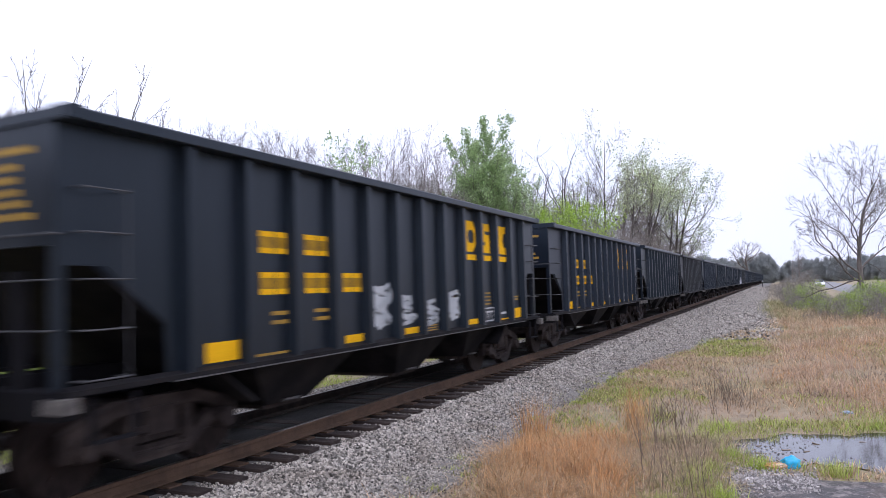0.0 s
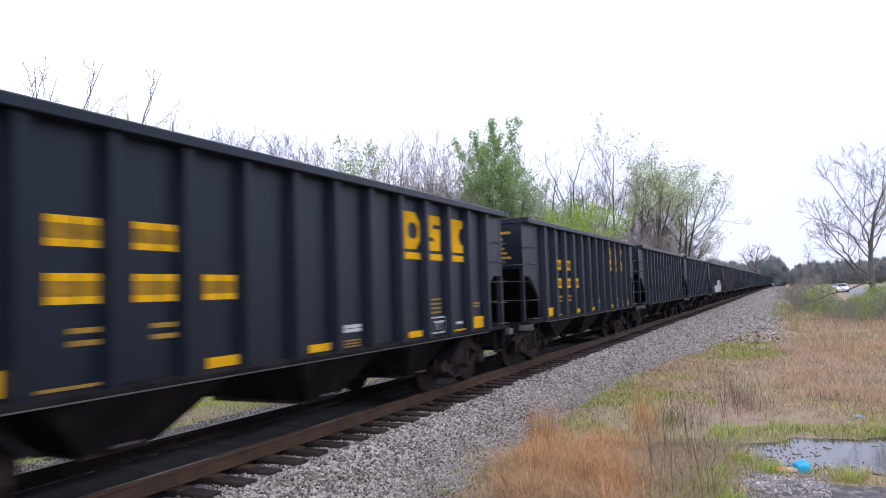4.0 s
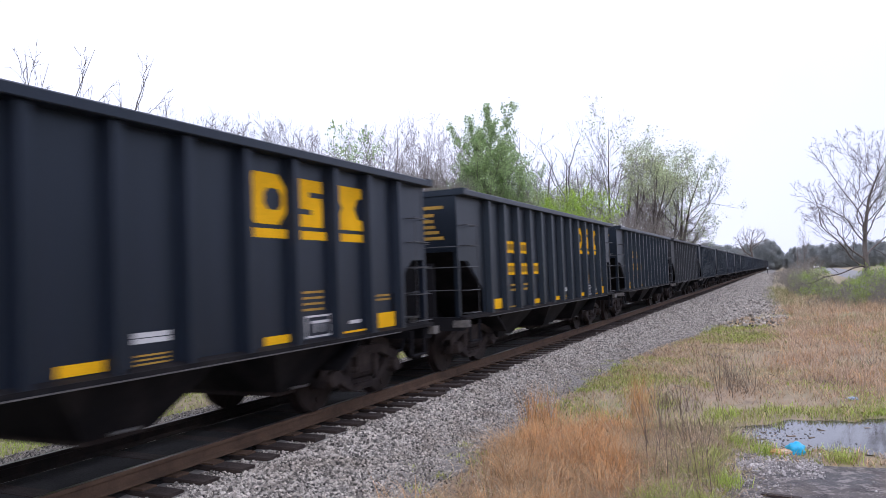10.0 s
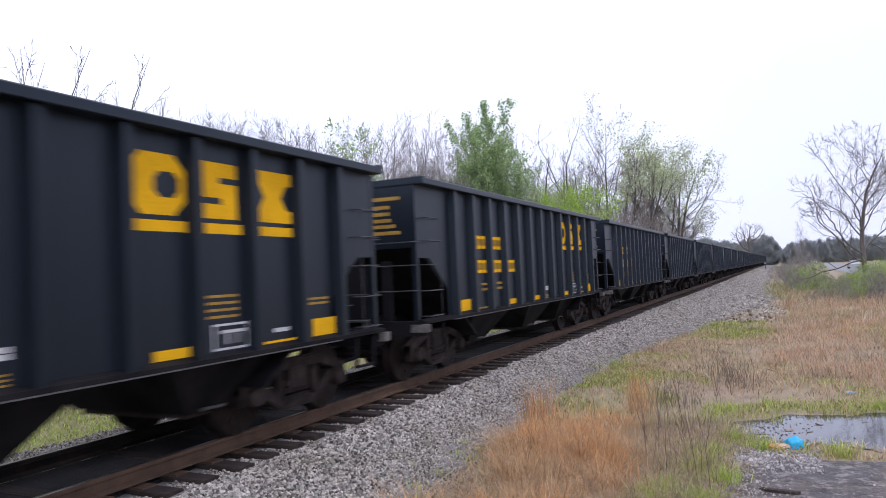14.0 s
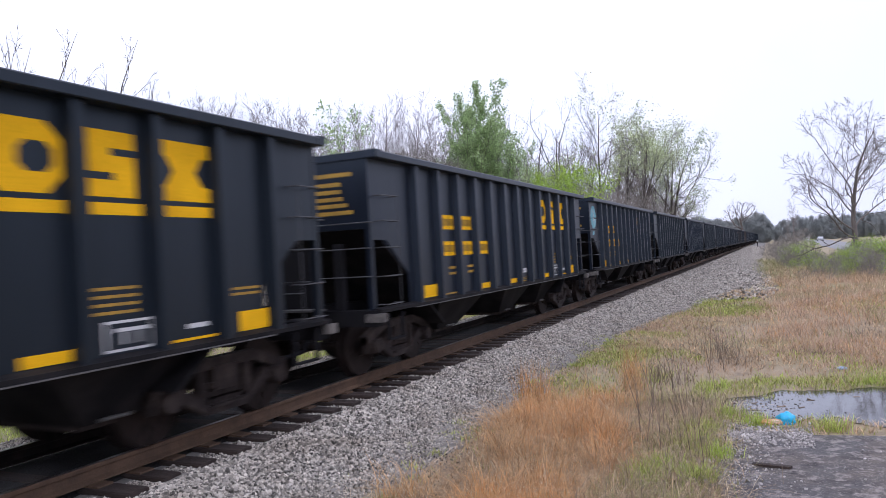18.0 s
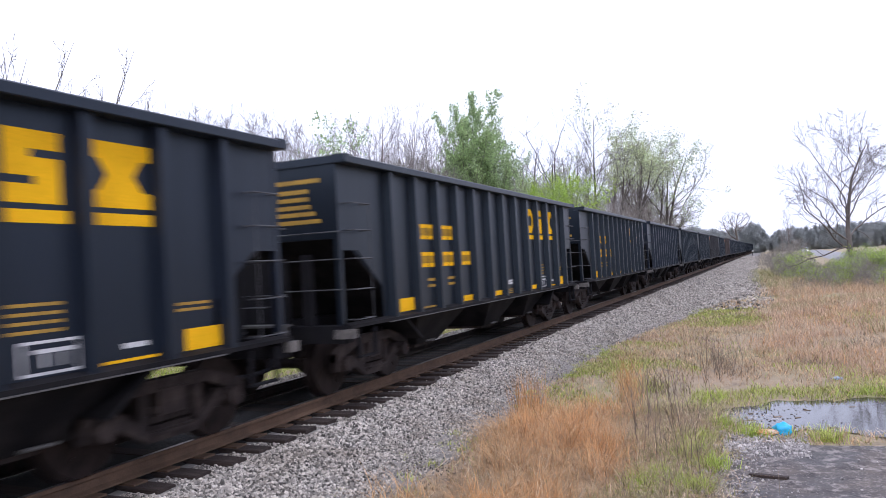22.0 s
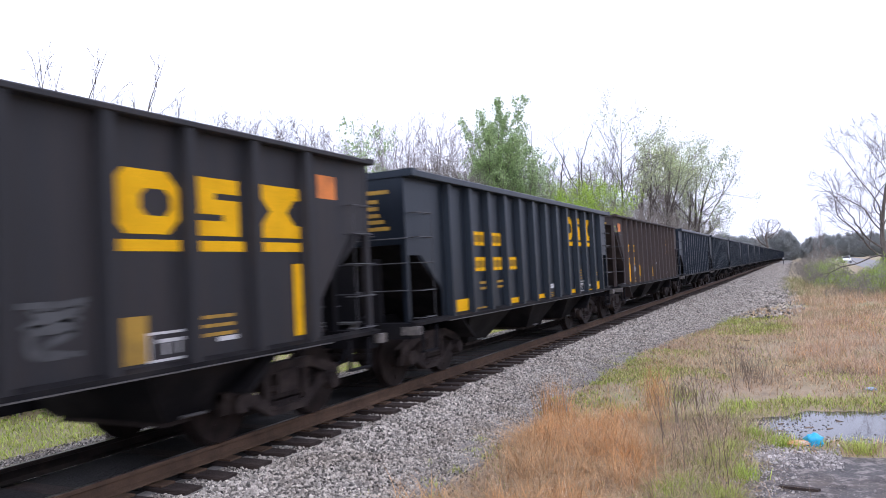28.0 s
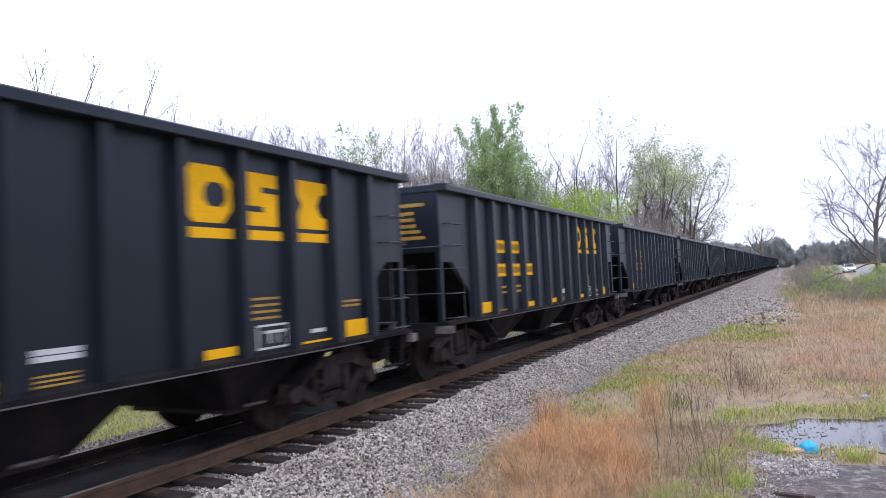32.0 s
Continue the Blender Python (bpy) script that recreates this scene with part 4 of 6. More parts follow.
def graffiti(car, kind, rng):
    """Sprayed patches that set single cars apart."""
    y = [panel_of(i) for i in range(13)]

    def curls(i, z, rz, paint, count, width, label):
        a, c = y[i]
        for q in range(count):
            part("spray_line", ribbon(rng, (a + c) / 2, z, (c - a) * 0.42, rz, width, layer=q), paint, car, label)

    if kind == "small_white":
        for i, z, rz in ((4, 1.55, 0.3), (5, 1.48, 0.22), (6, 1.42, 0.2), (7, 1.5, 0.22)):
            curls(i, z, rz, M_SPRAY, 4 if i in (4, 7) else 2, 0.13 if i in (4, 7) else 0.09, "sprayed white curl")
    if kind == "big_white":
        def crest(v):
            return 1.9 + 0.16 * math.sin(1.9 * v) + 0.12 * math.sin(4.7 * v + 1) + (0.16 if 6.6 < v < 9.2 else 0.0) - 0.5 * max(0, v - 9.4) - 0.5 * max(0, 4.7 - v) + 0.04 * (v - 7)
        curls(0, 1.75, 0.3, M_SPRAY, 2, 0.12, "sprayed grey curl")
        for i in range(3, 10):
            a, c = y[i]
            n = 22
            tops = [(a - 0.02 + (c - a + 0.04) * k / n) for k in range(n + 1)]
            pts = [(v, max(1.12, crest(v) - (0.14 if math.sin(9 * v + i) > 0.8 else 0) - rng.uniform(0, 0.05))) for v in tops]
            part("spray_patch", Shape().sheet([(a - 0.02, 1.05), (c + 0.02, 1.05)] + pts[::-1], SIDE + 0.003), M_SPRAYWHITE, car, "large sprayed silver-white patch")
            u, z = RIBS[i], max(1.2, crest(RIBS[i]) - 0.08)
            part("spray_patch", Shape().sheet([(u - 0.048, 1.05), (u + 0.048, 1.05), (u + 0.048, z - 0.04), (u - 0.048, z)], RIB_OUT + 0.003), M_SPRAYWHITE, car, "sprayed silver-white rib face")
            part("spray_patch", Shape().add([(SIDE, u - 0.088, 1.05), (RIB_OUT + 0.001, u - 0.053, 1.05), (RIB_OUT + 0.001, u - 0.053, z), (SIDE, u - 0.088, z - 0.1)], [(0, 1, 2, 3)]), M_SPRAYWHITE, car, "sprayed silver-white rib flank")
            for q in range(2):
                part("spray_line", blob(rng, a + (c - a) * rng.uniform(0.2, 0.85), rng.uniform(1.2, 1.68), rng.uniform(0.05, 0.17), rng.uniform(0.04, 0.13), SIDE + 0.005 + 0.002 * q), (M_SMUDGE, PAINT["black"])[q], car, "dark gap in the sprayed letters")
        part("spray_patch", blob(rng, sum(y[6]) / 2, 2.0, 0.33, 0.25, SIDE + 0.006), M_DULLYELLOW, car, "sprayed dull yellow patch")
        part("spray_patch", blob(rng, sum(y[10]) / 2 - 0.1, 1.75, 0.2, 0.2, SIDE + 0.006), M_DULLYELLOW, car, "sprayed dull yellow patch")
    if kind == "green":
        for i, z, rz, w in ((1, 1.45, 0.2, 0.05), (2, 1.4, 0.2, 0.06), (3, 1.45, 0.26, 0.06), (4, 1.45, 0.22, 0.07), (5, 1.5, 0.28, 0.07), (6, 1.62, 0.24, 0.06), (7, 1.6, 0.26, 0.07), (8, 1.6, 0.26, 0.06)):
            a, c = y[i]
            part("spray_patch", blob(rng, (a + c) / 2 + rng.uniform(-0.08, 0.08), z - 0.04, 0.24, rz * 0.75, SIDE + 0.002, 18), M_SMUDGE, car, "faint sprayed backing")
            for q in range(3):
                part("spray_line", ribbon(rng, a + (c - a) * rng.uniform(0.3, 0.7), z + rng.uniform(-0.06, 0.06), (c - a) * 0.28, rz * rng.uniform(0.6, 1.0), w * (1.5, 1.0, 0.6)[q], 4, q), (M_SPRAYGREEN, M_SPRAYGREEN, M_SPRAY)[q], car, "sprayed pale green stroke")
    if kind == "green_end":
        curls(10, 1.6, 0.3, M_DULLYELLOW, 2, 0.14, "sprayed yellow-green curl")
        for i in (7, 8):
            curls(i, 1.35, 0.2, M_SMUDGE, 2, 0.16, "faint grey smudge")
        curls(9, 1.5, 0.3, M_SMUDGE, 2, 0.12, "faint grey smudge")
    if kind == "cyan":
        part("spray_patch", Shape().sheet([(0.55 + 0.4 * math.cos(q * 0.2618) * rng.uniform(0.95, 1.03), 2.8 + 0.38 * math.sin(q * 0.2618) * rng.uniform(0.95, 1.03)) for q in range(24)], SIDE + 0.003), M_SPRAYBLUE, car, "round cyan sprayed patch")
        part("spray_line", ribbon(rng, 0.55, 2.8, 0.2, 0.2, 0.05, 6, 1), M_SPRAY, car, "pale line on the cyan patch")
        part("spray_patch", blob(rng, 0.5, 2.27, 0.16, 0.07), M_SPRAYBLUE, car, "cyan sprayed patch")
    if kind == "smudge":
        curls(3, 1.5, 0.22, M_SMUDGE, 3, 0.09, "smudged white curl")
        curls(7, 1.5, 0.2, M_SMUDGE, 2, 0.08, "smudged white curl")
        curls(8, 1.5, 0.25, M_SMUDGE, 2, 0.08, "smudged white curl")
        part("name_plate", strokes(y[5][0] + 0.3, y[5][1] - 0.05, 2.05, 2.25, 3, 0.4), M_DULLYELLOW, car, "small yellow stencil panel")
        part("white_stencil", strokes(y[2][0] + 0.2, y[2][0] + 0.62, 1.42, 1.64, 2, 0.2), M_WHITE, car, "white stencil block")
    if kind in ("smudge", "rusty"):
        part("orange_square", patch(RIBS[12] + 0.3, RIBS[12] + 0.7, 2.82, 3.12), M_ORANGE, car, "faded orange square")
        part("orange_square", patch(0.63, 1.01, 2.88, 3.16), M_ORANGE, car, "faded orange square")
    if kind == "rusty":
        curls(1, 1.62, 0.15, M_SPRAY, 3, 0.12, "white sprayed curl")
        curls(6, 1.6, 0.33, M_SPRAY, 3, 0.12, "white sprayed curl")


SPECIAL = {0: ("plain", "black", "small_white"), 3: ("strips", "grey", "green_end"), 8: ("plain", "black", "big_white"), 9: ("strips", "grey", "green"),
           13: ("strips", "grey", ""), 20: ("plain", "navy", "cyan"), 28: ("old", "umber", "smudge"), 30: ("old", "rust", "rusty")}
CARS, NEAR_CARS = 76, 37


def front_of(k):
    """Where a car's front end stands at the start."""
    return FIRST_FRONT + CAR_PITCH * k + {3: 0.06, 9: -0.25, 13: -0.08, 28: -0.16, 30: -0.16}.get(k, 0) + (1.0 if k > 28 else 0)


def build_train():
    rng = random.Random(11)
    masters = {"black": make_car("plain", "black"), "navy": make_car("plain", "navy")}
    far_masters = {"black": make_car("plain", "black", True), "navy": make_car("plain", "navy", True)}
    used = set()
    for k in range(-1, CARS):
        y = front_of(k)
        m = pose(TRACK_X, y, RAIL_Z)
        if k in SPECIAL:
            style, paint, spray = SPECIAL[k]
            car = make_car(style, paint, length={28: 14.3, 30: 13.4}.get(k, 12.85))
            graffiti(car, spray, rng)
            car.matrix_basis = m
        else:
            paint = "navy" if (k % 3 == 1 or k > 40) else "black"
            src = masters[paint] if k < NEAR_CARS else far_masters[paint]
            if src in used:
                car = copy_thing(src, m)
            else:
                used.add(src)
                car = src
                car.matrix_basis = m
        tagged(car, LABELS[paint], "freight car", "cars of the coal train")
        TRAIN.append((k, car))


# ---- trees ----
def inside(rng, lobes, n):
    """Random points in a crown made of ellipsoids (x, y, z, rx, ry, rz), thicker towards the outside."""
    w = np.array([l[3] * l[4] * l[5] for l in lobes])
    k = rng.choice(len(lobes), n, p=w / w.sum())
    d = rng.normal(size=(n, 3))
    d /= np.linalg.norm(d, axis=1)[:, None]
    d *= rng.uniform(0.12, 1, n)[:, None] ** (1 / 2.6)
    L = np.array(lobes, float)
    return L[k, :3] + d * L[k, 3:]


def colonise(rng, lobes, count, stem, step, reach, kill, wander=0.12, stems=1):
    """A branching skeleton that grows from the stem into the crown: nodes and parents."""
    pts = inside(rng, lobes, count)
    node, par = [], []
    for s in range(stems):
        foot = rng.normal(size=3) * 0.12 * (stems > 1)
        foot[2] = 0
        n = max(2, int(stem / step))
        lean = rng.normal(size=3) * (0.25 if stems > 1 else 0.06)
        for i in range(n + 1):
            u = i / n
            bow = np.array([lean[0] * u * u, lean[1] * u * u, 0]) * stem
            node.append(foot + bow + np.array([0, 0, stem * u]))
            par.append(len(node) - 2 if i else -1)
    node = np.array(node)
    near = np.full(len(pts), 1e9)
    who = np.zeros(len(pts), int)

    def meet(first):
        d = np.linalg.norm(pts[:, None] - node[None, first:], axis=2)
        j = d.argmin(1)
        m = d[np.arange(len(pts)), j]
        better = m < near
        near[better], who[better] = m[better], j[better] + first
    meet(0)
    for turn in range(160):
        live = near > kill
        act = live & (near < (reach if turn > 12 else 99))
        if not act.any():
            act = live
            if not act.any():
                break
        d = pts[act] - node[who[act]]
        d /= np.linalg.norm(d, axis=1)[:, None]
        ids, inv = np.unique(who[act], return_inverse=True)
        s = np.zeros((len(ids), 3))
        np.add.at(s, inv, d)
        s /= np.linalg.norm(s, axis=1)[:, None] + 1e-9
        up = np.array(par)[ids]
        ahead = np.where((up >= 0)[:, None], node[ids] - node[np.maximum(up, 0)], np.array([[0, 0, step]])) / step
        s += rng.normal(size=s.shape) * wander + 0.75 * ahead + np.array([0, 0, 0.06])
        s /= np.linalg.norm(s, axis=1)[:, None] + 1e-9
        fresh = node[ids] + s * step
        first = len(node)
        node = np.concatenate([node, fresh])
        par.extend(ids.tolist())
        meet(first)
        if len(node) > 9000:
            break
    return node, np.array(par)


def tubes(p0, p1, r0, r1, n):
    d = p1 - p0
    d = d / (np.linalg.norm(d, axis=1)[:, None] + 1e-9)
    ref = np.where(np.abs(d[:, 2:3]) > 0.9, np.array([[1.0, 0, 0]]), np.array([[0, 0, 1.0]]))
    a = np.cross(d, ref)
    a /= np.linalg.norm(a, axis=1)[:, None]
    b = np.cross(d, a)
    ang = 2 * np.pi * np.arange(n) / n
    ring = a[:, None] * np.cos(ang)[None, :, None] + b[:, None] * np.sin(ang)[None, :, None]
    V = np.concatenate([p0[:, None] + ring * r0[:, None, None], p1[:, None] + ring * r1[:, None, None]], 1)
    i = np.arange(n)
    q = np.stack([i, (i + 1) % n, n + (i + 1) % n, n + i], 1)
    F = (np.arange(len(p0)) * 2 * n)[:, None, None] + q[None]
    return V.reshape(-1, 3), F.reshape(-1, 4)


def quads(rng, centre, size, flat=0.0):
    """Small leaf quads at random turns."""
    n = len(centre)
    a = rng.normal(size=(n, 3))
    a /= np.linalg.norm(a, axis=1)[:, None]
    b = np.cross(a, rng.normal(size=(n, 3)))
    b /= np.linalg.norm(b, axis=1)[:, None]
    s = size[:, None]
    V = np.stack([centre - a * s, centre + b * s * 0.55, centre + a * s, centre - b * s * 0.55], 1)
    return V.reshape(-1, 3), np.arange(4 * n).reshape(-1, 4)


def twig_mesh(rng, tips, count, length, r):
    base = np.array([t[0] for t in tips])
    dirs = np.array([t[1] for t in tips])
    k = rng.integers(0, len(base), count)
    d = dirs[k] + rng.normal(size=(count, 3)) * 0.55 + np.array([0, 0, 0.25])
    d /= np.linalg.norm(d, axis=1)[:, None]
    ln = length * rng.uniform(0.5, 1.3, count)
    p0 = base[k] + rng.normal(size=(count, 3)) * 0.05
    p1 = p0 + d * ln[:, None]
    bend = p1 + (d + rng.normal(size=(count, 3)) * 0.5) * (0.6 * ln)[:, None]
    a = tubes(p0, p1, np.full(count, r), np.full(count, r * 0.7), 3)
    b = tubes(p1, bend, np.full(count, r * 0.7), np.full(count, r * 0.25), 3)
    return np.concatenate([a[0], b[0]]), np.concatenate([a[1], b[1] + len(a[0])]), np.concatenate([p1, bend])


def make_tree(name, seed, lobes, count, stem, trunk_r, label, leaf=None, leaves=0, leaf_size=0.12, leaf_spread=0.4, twigs=600, twig_len=0.5, twig_r=0.006,
              bark=None, fine=None, tip_r=0.012, step=0.35, reach=4.0, kill=0.6, wander=0.18, stems=1):
    rng = np.random.default_rng(seed)
    node, par = colonise(rng, lobes, count, stem, step, reach, kill, wander, stems)
    n = len(node)
    kids = np.bincount(par[par >= 0], minlength=n)
    load = (kids == 0).astype(float)
    for i in range(n - 1, 0, -1):
        if par[i] >= 0:
            load[par[i]] += load[i]
    power = math.log(max(trunk_r / tip_r, 1.5)) / math.log(max(load.max(), 3))
    rad = tip_r * np.maximum(load, 1) ** power
    # ease the kinks
    for _ in range(2):
        soft = node.copy()
        ok = par >= 0
        soft[ok] = 0.7 * node[ok] + 0.3 * node[par[ok]]
        node = soft
    ids = np.nonzero(par >= 0)[0]
    tree = tagged(new(name), label, "tree" if "shrub" not in name and "bush" not in name else "bush")
    big = rad[ids] > trunk_r * 0.33
    r_low = rad[par[ids]] * (1 + 0.25 * np.exp(-node[par[ids], 2] / 0.5))
    g = ids[big]
    base = part("trunk" if stems == 1 else "stem", array_mesh("trunk", *tubes(node[par[g]], node[g], r_low[big], rad[g], 9), bark or M_BARK, True), None, tree)
    if stems > 1:
        tagged(base, kind="stuff")
    g = ids[~big]
    V, F = tubes(node[par[g]], node[g], np.minimum(rad[par[g]], rad[g] * 1.25), rad[g], 4)
    tagged(part("limb_work", array_mesh("limb_work", V, F, bark or M_BARK), None, tree), kind="stuff")
    tipid = np.nonzero(kids == 0)[0]
    tips = [(node[i], (node[i] - node[par[i]]) / step, 1) for i in tipid if par[i] >= 0]
    ends = node[tipid]
    if twigs:
        V2, F2, ends = twig_mesh(rng, tips, twigs, twig_len, twig_r)
        tagged(part("crown_spray", array_mesh("crown_spray", V2, F2, fine or M_TWIG), None, tree), kind="stuff")
    if leaf:
        ends = np.concatenate([ends, node[g]])
        # leaves sit in sprays, so gaps of sky stay between them
        sprays = ends[rng.integers(0, len(ends), max(leaves // 14, 1))]
        c = sprays[rng.integers(0, len(sprays), leaves)] + rng.normal(size=(leaves, 3)) * leaf_spread * np.array([1, 1, 1.3])
        tagged(part("crown", array_mesh("crown", *quads(rng, c, leaf_size * rng.uniform(0.5, 1.2, leaves)), leaf), None, tree), kind="stuff")
    return tree


def sprout(rng, start, way, length, radius, m, wander, lift, tip=0.2):
    """Curving branches of m pieces each: points (n, m + 1, 3) and radii (n, m + 1)."""
    n = len(start)
    pts, rad = np.zeros((n, m + 1, 3)), np.zeros((n, m + 1))
    pts[:, 0], rad[:, 0] = start, radius
    d = way.copy()
    for i in range(m):
        d = d + rng.normal(size=(n, 3)) * wander + np.array([0, 0, lift / m])
        d /= np.linalg.norm(d, axis=1)[:, None]
        pts[:, i + 1] = pts[:, i] + d * (length / m)[:, None]
        rad[:, i + 1] = radius * (1 - (1 - tip) * (i + 1) / m)
    return pts, rad


def shoots(rng, pts, rad, per, t0, t1, angle, ratio, thick, least):
    """Where side branches leave their parents: starts, ways, lengths and radii."""
    n, m = rad.shape[0], rad.shape[1] - 1
    k = np.repeat(np.arange(n), per)
    t = t0 + (t1 - t0) * ((np.tile(np.arange(per), n) + rng.uniform(0, 1, n * per)) / per)
    i = np.minimum((t * m).astype(int), m - 1)
    u = (t * m - i)[:, None]
    a, b = pts[k, i], pts[k, i + 1]
    d = (b - a) / (np.linalg.norm(b - a, axis=1)[:, None] + 1e-9)
    side = np.cross(d, rng.normal(size=d.shape))
    side /= np.linalg.norm(side, axis=1)[:, None] + 1e-9
    ang = np.radians(angle) * rng.uniform(0.6, 1.3, len(k))[:, None]
    whole = np.linalg.norm(pts[:, 1:] - pts[:, :-1], axis=2).sum(1)[k]
    length = whole * ratio * (1.15 - 0.6 * (t - t0) / (t1 - t0 + 1e-9)) * rng.uniform(0.6, 1.25, len(k))
    r = np.maximum((rad[k, i] * (1 - u[:, 0]) + rad[k, i + 1] * u[:, 0]) * thick, least)
    return a + (b - a) * u, d * np.cos(ang) + side * np.sin(ang), length, r


def strips(pts, rad, n):
    """One closed-sided tube along each branch."""
    N, m = rad.shape
    d = np.gradient(pts, axis=1)
    d /= np.linalg.norm(d, axis=2)[..., None] + 1e-9
    ref = np.where(np.abs(d[:, :1, 2:3]) > 0.8, np.array([[[1.0, 0, 0]]]), np.array([[[0, 0, 1.0]]]))
    a = np.cross(d, np.broadcast_to(ref, d.shape))
    a /= np.linalg.norm(a, axis=2)[..., None] + 1e-9
    b = np.cross(d, a)
    w = 2 * np.pi * np.arange(n) / n
    V = pts[:, :, None] + rad[:, :, None, None] * (a[:, :, None] * np.cos(w)[None, None, :, None] + b[:, :, None] * np.sin(w)[None, None, :, None])
    i, j = np.meshgrid(np.arange(m - 1), np.arange(n), indexing="ij")
    q = np.stack([i * n + j, i * n + (j + 1) % n, (i + 1) * n + (j + 1) % n, (i + 1) * n + j], -1).reshape(-1, 4)
    return V.reshape(-1, 3), ((np.arange(N) * m * n)[:, None, None] + q[None]).reshape(-1, 4)


def branch_tree(name, seed, label, height, radius, levels, bark, twig, stems=1, lean=0.06, wander=0.05, leaf=None, leaves=0, leaf_size=0.1, spread=0.14, leafy=(0.0, 99.0), limbs_apart=False, sway=(0, 0), least=0.0055, bunch=9):
    """A tree grown order by order. levels: (per parent, from, to, angle, length ratio, thickness, wander, lift, pieces) for each order of branches."""
    rng = np.random.default_rng(seed)
    foot = np.zeros((stems, 3))
    foot[:, :2] = rng.normal(size=(stems, 2)) * 0.16 * (stems > 1)
    way = np.zeros((stems, 3))
    way[:, :2] = rng.normal(size=(stems, 2)) * lean + np.array(sway)
    way[:, 2] = 1
    way /= np.linalg.norm(way, axis=1)[:, None]
    pts, rad = sprout(rng, foot, way, height * (1 - 0.12 * rng.uniform(0, 1, stems)), np.full(stems, radius), 12, wander, 0.15, 0.05)
    rad[:, 0] *= 1.35
    pts[:, 0, 2] -= 0.15
    tree = tagged(new(name), label, "tree")
    trunks, apart, ends, limbs, fine = [strips(pts[q:q + 1], rad[q:q + 1], 9) for q in range(stems)], [], [], [], []
    top = pts[..., 2].max()
    for k, (per, t0, t1, angle, ratio, thick, wild, lift, m) in enumerate(levels):
        start, way, length, r = shoots(rng, pts, rad, per, t0, t1, angle, ratio, thick, least)
        pts, rad = sprout(rng, start, way, length, r, m, wild, lift)
        if k == 0 and limbs_apart:
            apart = [strips(pts[q:q + 1], rad[q:q + 1], 7) for q in range(len(pts))]
        elif k < len(levels) - 1:
            limbs.append(strips(pts, rad, 5 if k == 0 else 4))
        else:
            fine.append(strips(pts, rad, 3))
        top = max(top, pts[..., 2].max())
        if k > 0 or len(levels) == 1:
            ends.append(pts[:, 1:].reshape(-1, 3))

    def joined(pieces):
        off, V, F = 0, [], []
        for v, f in pieces:
            V.append(v), F.append(f + off)
            off += len(v)
        return np.concatenate(V) * (height / top), np.concatenate(F)
    for piece in trunks:
        part("trunk", array_mesh("trunk", *joined([piece]), bark, True), None, tree)
    for piece in apart:
        part("limb", array_mesh("limb", *joined([piece]), bark, True), None, tree)
    if limbs:
        tagged(part("limb_work", array_mesh("limb_work", *joined(limbs), bark), None, tree), kind="stuff")
    if fine:
        tagged(part("crown_spray", array_mesh("crown_spray", *joined(fine), twig), None, tree), kind="stuff")
    if leaf:
        e = np.concatenate(ends) * (height / top)
        e = e[(e[:, 2] > leafy[0]) & (e[:, 2] < leafy[1])]
        spray = e[rng.integers(0, len(e), max(leaves // bunch, 1))]
        c = spray[rng.integers(0, len(spray), leaves)] + rng.normal(size=(leaves, 3)) * spread * np.array([1, 1, 1.5])
        tagged(part("crown", array_mesh("crown", *quads(rng, c, leaf_size * rng.uniform(0.5, 1.2, leaves)), leaf), None, tree), kind="stuff")
    return tree


def put(tree, x, y, turn=0, size=1.0):
    tree.matrix_basis = pose(x, y, -0.05, 0, 0, turn) @ Matrix.Diagonal((size, size, size, 1))
    return tree


def polar(az, dist):
    return -dist * math.sin(radians(az)), dist * math.cos(radians(az))


